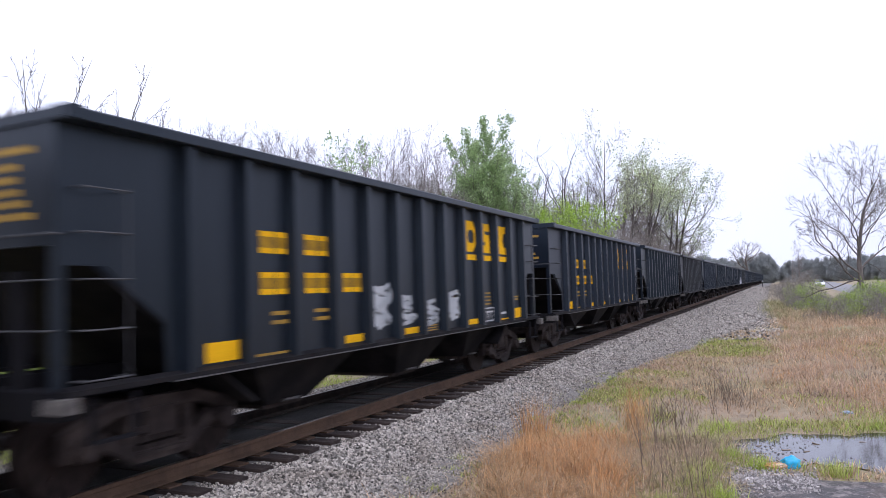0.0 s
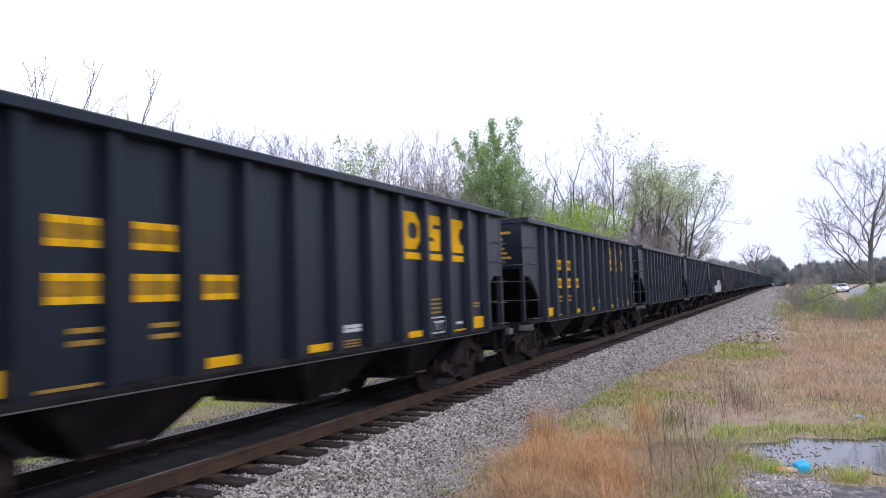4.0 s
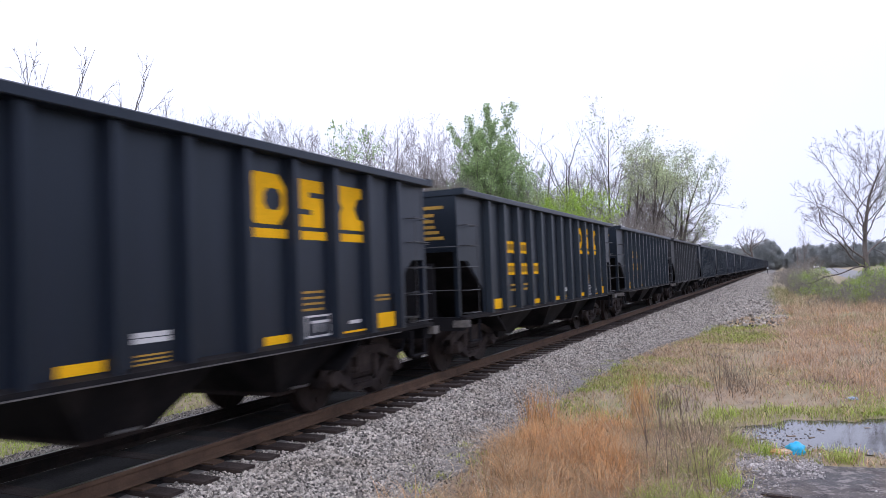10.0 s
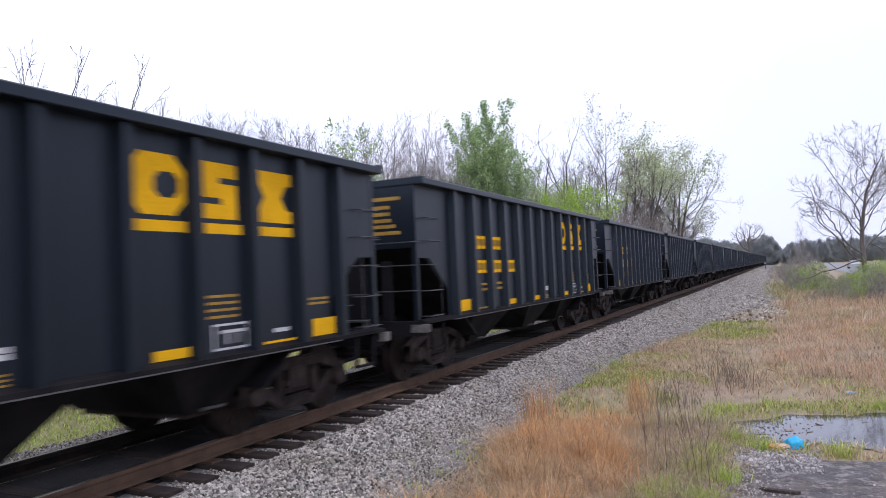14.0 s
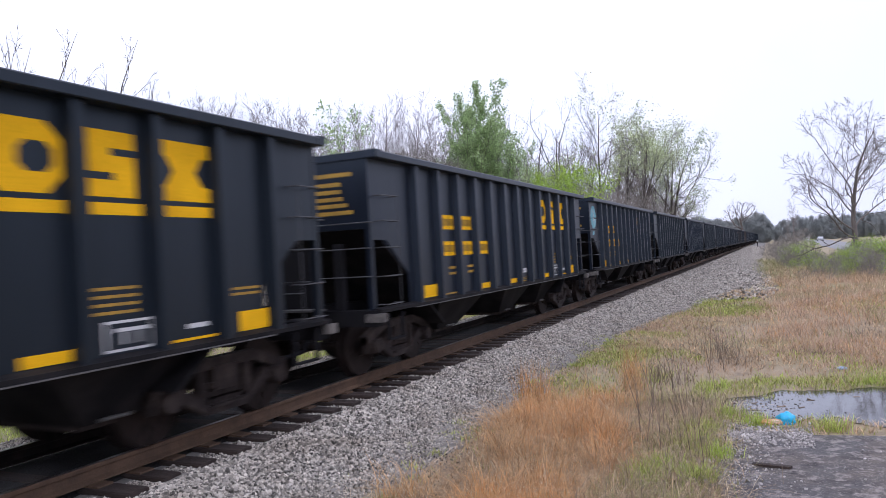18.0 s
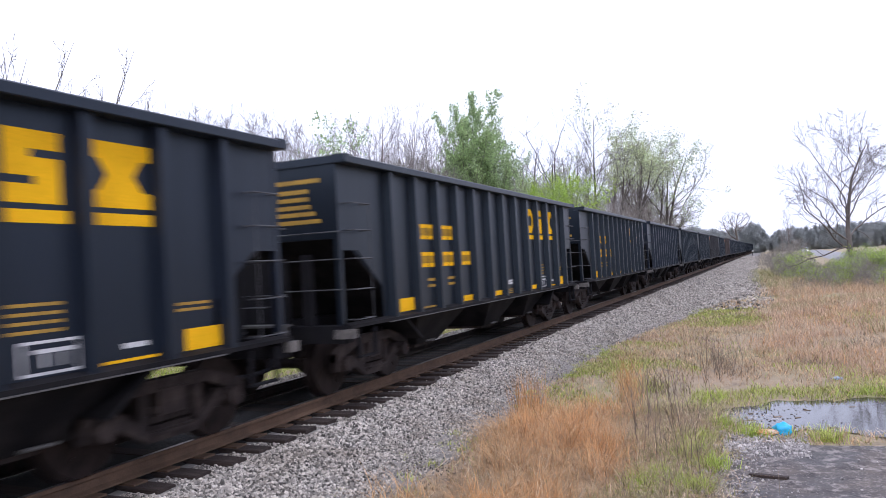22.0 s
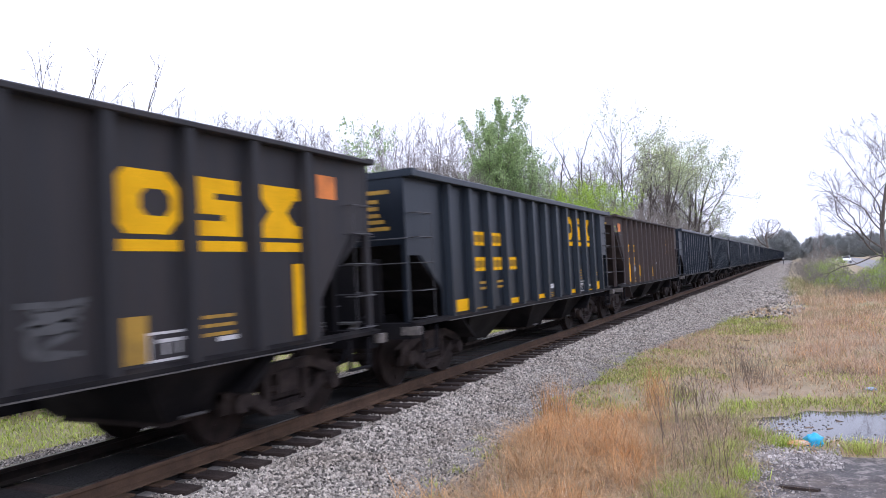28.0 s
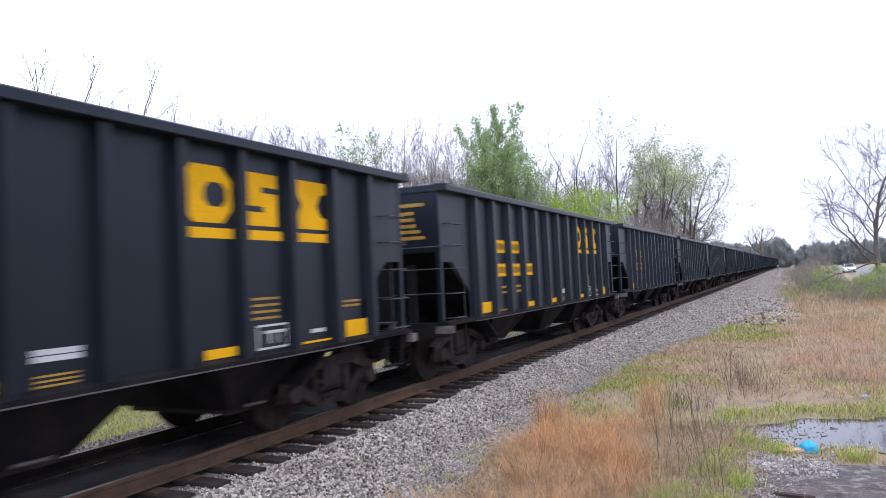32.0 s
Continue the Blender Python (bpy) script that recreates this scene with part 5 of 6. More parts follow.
def build_trees():
    rng = random.Random(5)
    # leafy trees beyond the track: upright shoots of fresh leaves
    spire = [(30, 0.08, 0.97, 40, 0.44, 0.42, 0.06, 0.55, 7), (9, 0.2, 1.0, 32, 0.34, 0.5, 0.08, 0.5, 5), (4, 0.2, 1.0, 35, 0.5, 0.6, 0.1, 0.3, 3)]
    put(branch_tree("leafy_tree", 1, "tall young tree with fresh green leaves and upright limbs", 14.4, 0.19, spire, M_BARK, M_BARK, leaf=M_LEAF, leaves=24000, leaf_size=0.088, spread=0.12), *polar(22.2, 54), 20)
    for seed, az, dist, high, leaves in ((15, 20.7, 54, 11.2, 11000), (17, 21.4, 56, 13.4, 12000), (18, 23.0, 53, 11.8, 9000), (24, 19.6, 56, 12.6, 5000), (25, 22.0, 52, 11.4, 9000), (26, 23.9, 55, 9.8, 5000), (27, 20.2, 54, 10.4, 6000)):
        put(branch_tree("leafy_tree", seed, "slender young tree with fresh green leaves", high, 0.13, spire, M_BARK, M_BARK, leaf=M_LEAF, leaves=leaves, leaf_size=0.085, spread=0.12), *polar(az, dist), 70)
    bushy = [(26, 0.08, 0.95, 50, 0.5, 0.5, 0.1, 0.35, 6), (8, 0.2, 1.0, 40, 0.4, 0.6, 0.12, 0.3, 4)]
    put(branch_tree("leafy_tree", 2, "low tree with bright yellow-green spring leaves", 9.4, 0.14, bushy, M_BARK, M_BARK, leaf=M_LEAFLIME, leaves=23000, leaf_size=0.08, spread=0.24, stems=2, lean=0.18), *polar(16.2, 60), 0)
    put(branch_tree("leafy_tree", 19, "low tree with bright yellow-green spring leaves", 8.2, 0.12, bushy, M_BARK, M_BARK, leaf=M_LEAFLIME, leaves=12000, leaf_size=0.08, spread=0.24, stems=2, lean=0.2), *polar(18.0, 60), 90)
    sparse = [(16, 0.3, 0.96, 38, 0.3, 0.45, 0.1, 0.4, 5), (6, 0.2, 1.0, 35, 0.42, 0.6, 0.12, 0.3, 4), (3, 0.2, 1.0, 38, 0.5, 0.7, 0.12, 0.2, 3)]
    put(branch_tree("leafy_tree", 3, "slim tree with sparse young green leaves", 9.9, 0.08, sparse, M_BARK, M_TWIG, leaf=M_LEAF, leaves=1500, leaf_size=0.085, spread=0.13), *polar(31.6, 35), 0)
    put(branch_tree("leafy_tree", 11, "slim tree with a few young green leaves", 9.2, 0.08, sparse, M_BARK, M_TWIG, leaf=M_LEAF, leaves=900, leaf_size=0.08, spread=0.15), *polar(33.4, 38), 60)
    # large budding trees far along the track
    budding = [(8, 0.3, 0.88, 36, 0.5, 0.5, 0.15, 0.35, 9), (8, 0.25, 1.0, 40, 0.42, 0.5, 0.16, 0.25, 6), (6, 0.25, 1.0, 40, 0.45, 0.55, 0.15, 0.15, 4), (4, 0.25, 1.0, 42, 0.6, 0.7, 0.14, 0.1, 2)]
    for seed, az, dist, high, leaves, paint in ((4, 9.4, 112, 22.0, 5500, M_LEAFPALE), (9, 7.9, 122, 22.4, 4500, M_LEAFPALE), (12, 10.9, 106, 20.5, 1600, M_LEAFPALE), (10, 8.6, 130, 23.0, 3500, M_LEAFPALE), (23, 13.3, 98, 19.5, 300, M_LEAFPALE)):
        put(branch_tree("budding_tree", seed, "large tree with sparse yellow-green budding crown", high, 0.34, budding, M_DARKBARK, M_FINETWIG, stems=2, lean=0.12, least=0.013, leaf=paint, leaves=leaves, leaf_size=0.13, spread=0.5, leafy=(0.6 * high, 99), bunch=45), *polar(az, dist), seed * 40)
    put(branch_tree("budding_tree", 5, "spreading budding tree leaning towards the track", 20.5, 0.36, [(9, 0.22, 0.9, 46, 0.52, 0.45, 0.2, 0.7, 10), (8, 0.2, 1.0, 42, 0.42, 0.5, 0.17, 0.25, 6), (6, 0.2, 1.0, 40, 0.45, 0.55, 0.15, 0.1, 4), (3, 0.2, 1.0, 40, 0.6, 0.7, 0.12, 0.1, 2)], M_DARKBARK, M_FINETWIG, stems=2, lean=0.1, sway=(0.12, 0), least=0.013, leaf=M_LEAFPALE, leaves=5500, leaf_size=0.13, spread=0.3), *polar(7.2, 120), 0)
    # bare trees standing above the wood
    forked = [(5, 0.45, 0.8, 42, 0.75, 0.6, 0.17, 0.55, 9), (6, 0.25, 1.0, 40, 0.42, 0.5, 0.12, 0.2, 6), (4, 0.2, 1.0, 40, 0.45, 0.5, 0.14, 0.15, 4), (3, 0.2, 1.0, 40, 0.5, 0.6, 0.14, 0.1, 3)]
    put(branch_tree("bare_tree", 6, "tall bare tree with wide forking limbs", 20.5, 0.46, forked, M_DARKBARK, M_BARK, wander=0.07, least=0.016), *polar(14.8, 77), 10)
    put(branch_tree("bare_tree", 13, "thin bare tree with forking limbs", 18.6, 0.36, forked, M_DARKBARK, M_BARK, wander=0.07, least=0.016), *polar(17.2, 72), 10)
    put(branch_tree("budding_tree", 7, "tall thin tree with dark limbs and a few young leaves", 23.0, 0.24, [(17, 0.38, 0.97, 46, 0.36, 0.5, 0.12, 0.35, 6), (8, 0.25, 1.0, 40, 0.45, 0.55, 0.14, 0.2, 4), (6, 0.3, 1.0, 42, 0.5, 0.6, 0.14, 0.1, 3)], M_DARKBARK, M_BARK, least=0.012, leaf=M_LEAFPALE, leaves=500, leaf_size=0.14, spread=0.25), *polar(12.1, 92), 70)
    # the lone bare tree on the road side
    lone = put(branch_tree("bare_tree", 8, "lone bare tree with a wide crown of fine branches", 10.8, 0.2, [(15, 0.17, 0.85, 52, 0.62, 0.38, 0.19, 0.8, 12), (10, 0.12, 0.95, 40, 0.42, 0.46, 0.17, 0.3, 7), (7, 0.2, 1.0, 40, 0.42, 0.55, 0.16, 0.15, 5), (4, 0.2, 1.0, 40, 0.55, 0.7, 0.14, 0.05, 3)], M_BARK, M_BARK, least=0.008, stems=1, lean=0.05, wander=0.09, limbs_apart=True), 4.6, 49.6, 0)
    droop = Shape()
    way = [(0, 0, 2.1), (-0.7, -0.25, 1.95), (-1.5, -0.45, 1.6), (-2.3, -0.55, 1.45), (-3.0, -0.6, 1.1), (-3.5, -0.6, 1.05)]
    for q in range(5):
        droop.tube(way[q], way[q + 1], 0.055 - 0.009 * q, 0.047 - 0.009 * q)
    for q, tip in ((2, (-2.1, -0.6, 2.1)), (3, (-2.9, -0.4, 1.75)), (4, (-3.3, -0.8, 0.7)), (1, (-1.4, -0.1, 2.3))):
        droop.tube(way[q], tip, 0.022, 0.008)
    part("drooping_limb", droop, M_BARK, lone)
    # a leafless wood behind the track
    wood = [(17, 0.3, 0.97, 40, 0.27, 0.5, 0.16, 0.4, 5), (6, 0.2, 1.0, 36, 0.45, 0.6, 0.12, 0.3, 4), (4, 0.25, 1.0, 38, 0.55, 0.7, 0.13, 0.15, 3)]
    forms = [branch_tree("bare_tree", 20 + i, "leafless grey woodland tree", 10.0, 0.062 + 0.006 * i, wood, M_WOODBARK, M_WOODBARK, stems=1 + (i % 3 == 2), lean=0.07, least=0.007) for i in range(6)]
    bush = [make_tree("bare_bush", 40 + i, [(0, 0, 2.1, 1.7, 1.6, 1.9), (0.9, 0, 1.6, 1.2, 1.2, 1.4)], 380, 0.3, 0.035, "grey-brown leafless thicket bush", None, 0, 0, 0, 900, 0.4, 0.005, tip_r=0.007, step=0.2, kill=0.35, reach=2.5, wander=0.2, stems=4, bark=M_BUSHBARK, fine=M_BUSHBARK) for i in range(2)]
    placed = set()

    def place(src, x, y, turn, size):
        if src in placed:
            t = copy_thing(src, pose(0, 0, 0))
        else:
            placed.add(src)
            t = src
        put(t, x, y, turn, size)

    tops = ((62, 15), (53, 15.6), (50, 14.8), (46, 14.6), (40, 13.7), (36, 12.8), (33, 12.6), (28.7, 14.4), (25.6, 12.8), (20, 11.8), (15, 9.6), (11, 9.0), (8, 6.5), (5, 4.0))
    azs, els = [a for a, b in tops][::-1], [b for a, b in tops][::-1]
    for i in range(120):
        az = 7.5 + 52 * (i / 119) ** 0.95 + rng.uniform(-0.6, 0.6)
        row = i % 3
        edge = np.interp(az, [5, 9, 15, 30, 60], [12.5, 17, 20, 20, 20]) + (2.0, 6.0, 11.0)[row] + rng.uniform(-1.5, 1.5)
        dist = edge / math.sin(radians(az))
        el = np.interp(az, azs, els) * rng.uniform(0.7 if az < 33 else 0.84, 1.0)
        if az > 43:
            el *= 0.95
            if i % 2:
                continue
        h = 2.26 + dist * math.tan(radians(el))
        x, y = polar(az, dist)
        place(forms[i % 6], x, y, rng.uniform(0, 360), h / 10)
    tips = [branch_tree("bare_tree", seed, "sparse bare tree rising above the train", 10.0, 0.075, [(5, 0.5, 0.92, 28, 0.24, 0.6, 0.16, 0.35, 6), (4, 0.2, 0.95, 36, 0.32, 0.55, 0.14, 0.2, 4), (2, 0.3, 1.0, 38, 0.5, 0.7, 0.13, 0.1, 3)], M_BARK, M_BARK, least=0.008) for seed in (31, 33, 36)]
    for i, (az, el) in enumerate(((56.1, 17.0), (54.6, 16.6), (53.6, 17.4), (52.3, 16.2), (50.7, 16.6), (49.4, 15.2), (48.2, 15.2), (47.0, 14.8), (45.3, 14.0), (58.5, 17))):
        dist = rng.uniform(21, 24) / math.sin(radians(az))
        place(tips[i % 3], *polar(az, dist), rng.uniform(0, 360), (2.26 + dist * math.tan(radians(el))) / 10)
    for i in range(64):
        az = 7 + 50 * (i / 63) ** 1.3
        dist = (np.interp(az, [5, 9, 15, 60], [13, 17, 19, 18]) + rng.uniform(-1, 6)) / math.sin(radians(az))
        h = 2.26 + dist * math.tan(radians(np.interp(az, [6, 9, 14, 25, 45], [3.5, 5.0, 6.0, 8.5, 8.5]) * rng.uniform(0.75, 1.1)))
        x, y = polar(az, dist)
        place(bush[i % 2], x, y, rng.uniform(0, 360), h / 4)
    # road side thicket round the lone tree
    leafy = [make_tree("green_shrub", 50 + i, [(0, 0, 1.1, 1.2, 1.1, 1.0), (0.5, 0.3, 0.8, 0.8, 0.8, 0.7)], 170, 0.15, 0.03, "low shrub in young green leaf", (M_SHRUB, M_LEAFBRIGHT)[i], 2000, 0.06, 0.13, 700, 0.3, 0.005, tip_r=0.006, step=0.15, kill=0.25, reach=2, stems=4) for i in range(2)]
    for x, y, s in ((3.4, 46.2, 0.6), (4.4, 45.8, 0.75), (5.3, 45.0, 0.8), (6.1, 46.4, 0.9), (6.9, 44.6, 0.8), (4.9, 48.6, 1.0), (5.8, 47.6, 0.9), (3.8, 48.2, 0.7), (7.4, 47.5, 0.9), (2.3, 52, 0.6), (1.5, 57, 0.75), (2.4, 62, 0.9), (1.2, 66, 0.8), (3.2, 41, 0.4), (5.0, 40.5, 0.45), (7.2, 41, 0.5), (1.2, 49, 0.4)):
        place(leafy[int(x * 10) % 2], x, y, rng.uniform(0, 360), s * 0.9)
    for i in range(14):
        place(bush[i % 2], 1.2 + 7.5 * rng.random(), 35 + 9 * rng.random(), rng.uniform(0, 360), rng.uniform(0.12, 0.2))
    lime = make_tree("green_shrub", 55, [(0, 0, 1.2, 1.2, 1.1, 1.1), (0.5, 0.3, 1.7, 0.7, 0.7, 0.8)], 170, 0.2, 0.03, "yellow-green leafy bush beyond the track", M_SHRUB, 4200, 0.07, 0.14, 500, 0.3, 0.005, tip_r=0.006, step=0.15, kill=0.25, reach=2, stems=4)
    for x, y, s in ((-13.2, 8.6, 1.0), (-14.4, 9.9, 1.15), (-13.4, 10.8, 1.1), (-15.2, 11.8, 1.3), (-14.2, 7.4, 0.9)):
        place(lime, x, y, rng.uniform(0, 360), s)
    for i in range(6):
        y = 66 + 46 * (i / 5) + rng.uniform(-2, 2)
        place(bush[i % 2], rng.uniform(0.9, 3.6), y, rng.uniform(0, 360), rng.uniform(0.45, 0.7) * (0.6 + y / 160))
    for i in range(46):
        y = 40 + 95 * (i / 45) ** 1.4 + rng.uniform(-1, 1)
        x = float(gravel_edge(np.array(y))) + (0.5 if y > 50 else 2.6) + rng.uniform(0, 2.6)
        place(bush[i % 2], x, y, rng.uniform(0, 360), rng.uniform(0.18, 0.36) * (1 + y / 220))
    put(copy_thing(forms[2], pose(0, 0, 0)), *polar(-1.45, 130), 0, 0.86)
    put(copy_thing(forms[4], pose(0, 0, 0)), *polar(-1.0, 150), 40, 0.7)
    for x, y, turn, size in ((2.4, 43.6, 10, 0.5), (3.6, 43.2, 80, 0.62), (5.4, 45.2, 150, 0.8)):
        place(leafy[1], x, y, turn, size)
    # far woods, their leaf colour paled to paint in distance haze
    far = [make_tree("far_tree", 60 + i, [(0, 0, 5.5, 3.4, 3.4, 5.2), (0, 0, 2.2, 3.4, 3.4, 2.1), (0.8, 0, 9.3, 2.0, 2, 2.4), (-1.6, 0, 7.2, 1.8, 2, 2.2)], 120, 1.0, 0.2, "evergreen tree with distance haze in its leaf colour", M_LEAFHAZE, 18000, 0.26, 0.45, 0, 0.5, 0.02, tip_r=0.03, step=0.8, kill=1.4, reach=8) for i in range(3)]
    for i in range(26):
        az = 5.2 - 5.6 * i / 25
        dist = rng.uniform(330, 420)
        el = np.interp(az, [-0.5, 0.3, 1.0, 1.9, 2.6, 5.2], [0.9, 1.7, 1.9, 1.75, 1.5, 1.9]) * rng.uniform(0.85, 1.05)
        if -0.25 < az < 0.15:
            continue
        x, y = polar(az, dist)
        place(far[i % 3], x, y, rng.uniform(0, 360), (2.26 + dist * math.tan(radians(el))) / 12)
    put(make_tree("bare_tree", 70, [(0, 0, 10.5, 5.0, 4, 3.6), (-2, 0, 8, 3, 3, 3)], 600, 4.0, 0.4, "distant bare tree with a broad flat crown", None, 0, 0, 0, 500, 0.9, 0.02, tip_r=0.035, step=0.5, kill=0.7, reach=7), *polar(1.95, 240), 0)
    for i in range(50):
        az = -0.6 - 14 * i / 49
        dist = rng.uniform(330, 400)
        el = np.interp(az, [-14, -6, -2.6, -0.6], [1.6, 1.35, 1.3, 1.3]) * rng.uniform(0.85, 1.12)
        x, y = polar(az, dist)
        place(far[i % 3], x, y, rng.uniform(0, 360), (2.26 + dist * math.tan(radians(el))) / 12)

    # trees added out of view, only to darken what the car sides mirror
    for i in range(12):
        place(far[i % 3], rng.uniform(42, 52), 8 + 4.4 * i, rng.uniform(0, 360), rng.uniform(0.8, 1.1))


# ---- the road side ----
def build_roadside():
    rng = np.random.default_rng(8)
    # road
    ys = np.array([20, 60, 100, 160, 240, 330])
    xl = np.array([14, 8.5, 8.0, 8.6, 10, 12.5])
    sh = Shape()
    for i in range(len(ys) - 1):
        sh.add([(xl[i], ys[i], 0.03), (xl[i] + 7, ys[i], 0.03), (xl[i + 1] + 7, ys[i + 1], 0.03), (xl[i + 1], ys[i + 1], 0.03)], [(0, 1, 2, 3)])
    tagged(new("road", sh.mesh("road", M_ASPHALT)), "pale grey asphalt road beyond the shrubs", "road", kind="structure")
    # puddle
    n = 60
    xs = np.linspace(-1.4, 5.5, 120)
    yy = np.linspace(9.2, 13.2, 80)
    X, Y = np.meshgrid(xs, yy, indexing="ij")
    ok = in_puddle(X, Y) < 1.0
    idx = np.arange(X.size).reshape(X.shape)
    cell = ok[:-1, :-1] | ok[1:, :-1] | ok[:-1, 1:] | ok[1:, 1:]
    F = np.stack([idx[:-1, :-1][cell], idx[1:, :-1][cell], idx[1:, 1:][cell], idx[:-1, 1:][cell]], 1)
    V = np.stack([X, Y, np.full(X.shape, -0.035)], -1).reshape(-1, 3)
    used, inv = np.unique(F, return_inverse=True)
    tagged(new("puddle", array_mesh("puddle", V[used], inv.reshape(F.shape), M_WATER, True)), "shallow still puddle that mirrors the pale sky", "puddle", kind="structure")
    # concrete apron
    pad = [(-0.75, 3.0), (0.4, 2.85), (1.2, 3.1), (2.5, 2.8), (4.0, 3.05), (6.5, 2.9), (6.5, 9.6), (2.2, 9.45), (1.0, 9.2), (0.3, 9.1), (-0.1, 9.15), (-0.35, 8.75), (-0.55, 8.5), (-0.62, 7.6), (-0.5, 6.5)]
    tagged(new("concrete_apron", Shape().prism(pad, -0.1, 0.008, "z").mesh("concrete_apron", M_CONCRETE)), "worn dark-stained concrete slab beside the puddle", "concrete slab", kind="structure")
    # rubble along its edge
    c = np.concatenate([np.stack([rng.normal(-0.5, 0.24, 1000), rng.uniform(7.0, 9.5, 1000)], 1), np.stack([rng.uniform(-0.6, 0.3, 1500), rng.normal(9.05, 0.24, 1500)], 1),
                        np.stack([rng.uniform(0.2, 4, 70), rng.normal(8.9, 0.6, 70)], 1), np.stack([rng.uniform(-0.6, 4, 90), rng.uniform(5, 9, 90)], 1)])
    size = rng.uniform(0.009, 0.024, len(c)) * (1.0 + 1.2 * (rng.uniform(0, 1, len(c)) > 0.93))
    V, F = stones(rng, np.stack([c[:, 0], c[:, 1], 0.008 + size * 0.15], 1), size)
    tagged(new("rubble", array_mesh("rubble", V, F, M_RUBBLE)), "scattered pale concrete rubble and pebbles", "rubble", kind="stuff")
    c = np.stack([rng.uniform(-2.6, 0.7, 1300), rng.uniform(28.5, 50, 1300)], 1)
    c = c[c[:, 0] < 0.45 - 0.06 * np.abs(c[:, 1] - 40) + rng.normal(size=1300) * 0.12]
    size = rng.uniform(0.04, 0.11, len(c)) * (1 + 1.0 * (rng.uniform(0, 1, len(c)) > 0.96))
    V, F = stones(rng, np.stack([c[:, 0], c[:, 1], 0.03 + size * 0.1], 1), size)
    tagged(new("stone_heap", array_mesh("stone_heap", V, F, M_STONE)), "broken pale stones at the gravel edge", "rubble", kind="stuff")
    # mud that breaks the water
    c = np.stack([rng.normal(-0.3, 0.3, 240), rng.normal(11.0, 0.5, 240)], 1)
    c = np.concatenate([c, np.stack([rng.uniform(-0.3, 3.5, 60), rng.normal(10.3, 0.25, 60)], 1)])
    c = c[in_puddle(c[:, 0], c[:, 1]) < 1.1]
    size = rng.uniform(0.008, 0.03, len(c))
    V, F = stones(rng, np.stack([c[:, 0], c[:, 1], -0.036 - size * 0.12], 1), size, True)
    tagged(new("puddle_mud", array_mesh("puddle_mud", V, F, M_MUD)), "dark wet mud lumps breaking the puddle's surface", "mud", kind="stuff")
    # dark debris in the water
    c = spread(rng, 260, -0.7, 3.6, 9.9, 12.1, lambda x, y: in_puddle(x, y) < 1.05)
    c = c[(c[:, 0] < rng.uniform(-0.6, 0.7, len(c))) | (rng.uniform(0, 1, len(c)) < 0.05)]
    a = rng.uniform(0, 3.14, len(c))
    d = np.stack([np.cos(a), np.sin(a), rng.uniform(-0.05, 0.12, len(c))], 1) * rng.uniform(0.01, 0.06, len(c))[:, None]
    c[:, 2] = -0.033
    V, F = tubes(c - d, c + d, rng.uniform(0.004, 0.011, len(c)), rng.uniform(0.003, 0.008, len(c)), 5)
    tagged(new("puddle_debris", array_mesh("puddle_debris", V, F, M_STALK)), "dark twigs and lumps lying in the puddle", "debris", kind="stuff")
    # plank
    pl = tagged(new("wood_scrap"), "dark rotten plank lying on the concrete", "plank")
    pl.matrix_basis = pose(-0.12, 7.75, 0.01, 0, 0, -6)
    part("board", Shape().prism([(-0.18, -0.03), (0.16, -0.035), (0.18, 0.015), (0.06, 0.03), (-0.17, 0.03)], 0, 0.025, "z"), M_TIE, pl)
    # litter
    def crumple(r, seed, flat, n=3):
        bm = bmesh.new()
        bmesh.ops.create_icosphere(bm, subdivisions=n, radius=r)
        rr = random.Random(seed)
        for v in bm.verts:
            k = 1 + 0.35 * noise.noise(v.co * (2.2 / r) + Vector((seed, 0, 0))) + rr.uniform(-0.06, 0.06)
            v.co *= k
            v.co.z = max(v.co.z * flat, -r * 0.4)
        me = bpy.data.meshes.new("crumple")
        bm.to_mesh(me)
        bm.free()
        return me
    m_blue = mat("bright_blue_plastic", (0.03, 0.42, 0.72), 0.4, spots=(0.08, 0.55, 0.8), scale=14, amount=0.6)
    m_orange = mat("orange_print_wrapper", (0.6, 0.26, 0.07), 0.5, spots=(0.7, 0.6, 0.5), scale=10, amount=0.9)
    m_pale = mat("pale_blue_wrapper", (0.35, 0.45, 0.6), 0.5, scale=12)
    for nm, lab, m, x, y, r, flat, kx in (("plastic_bag", "crumpled bright blue plastic bag on the grass verge", m_blue, 0.04, 9.72, 0.1, 1.0, 1.1),
                                          ("food_wrapper", "flattened white and orange wrapper beside the puddle", m_orange, -0.13, 9.62, 0.09, 0.35, 1.6),
                                          ("bottle_litter", "pale blue crushed bottle in the grass", m_pale, 0.93, 13.6, 0.05, 0.6, 1.8)):
        me = crumple(r, int(r * 1000) + int(y), flat)
        me.materials.append(m)
        for f in me.polygons:
            f.use_smooth = nm == "plastic_bag"
        ob = tagged(new(nm, me), lab, "litter")
        ob.matrix_basis = pose(x, y, r * 0.4 - 0.005 + float(ground_z(np.array(x), np.array(y))), 0, 0, 20) @ Matrix.Diagonal((kx, 1, 1, 1))
    # trackside marker
    mk = tagged(new("track_marker"), "small dark trackside post with a white head", "marker post")
    mk.matrix_basis = pose(-3.2, 190, 0) @ Matrix.Diagonal((0.6, 0.6, 0.75, 1))
    part("post", Shape().tube((0, 0, 0), (0, 0, 1.9), 0.12), M_UNDER, mk)
    part("head", Shape().tube((0, -0.2, 2.0), (0, 0.1, 2.0), 0.32, n=12), M_WHITE, mk, "pale round head")


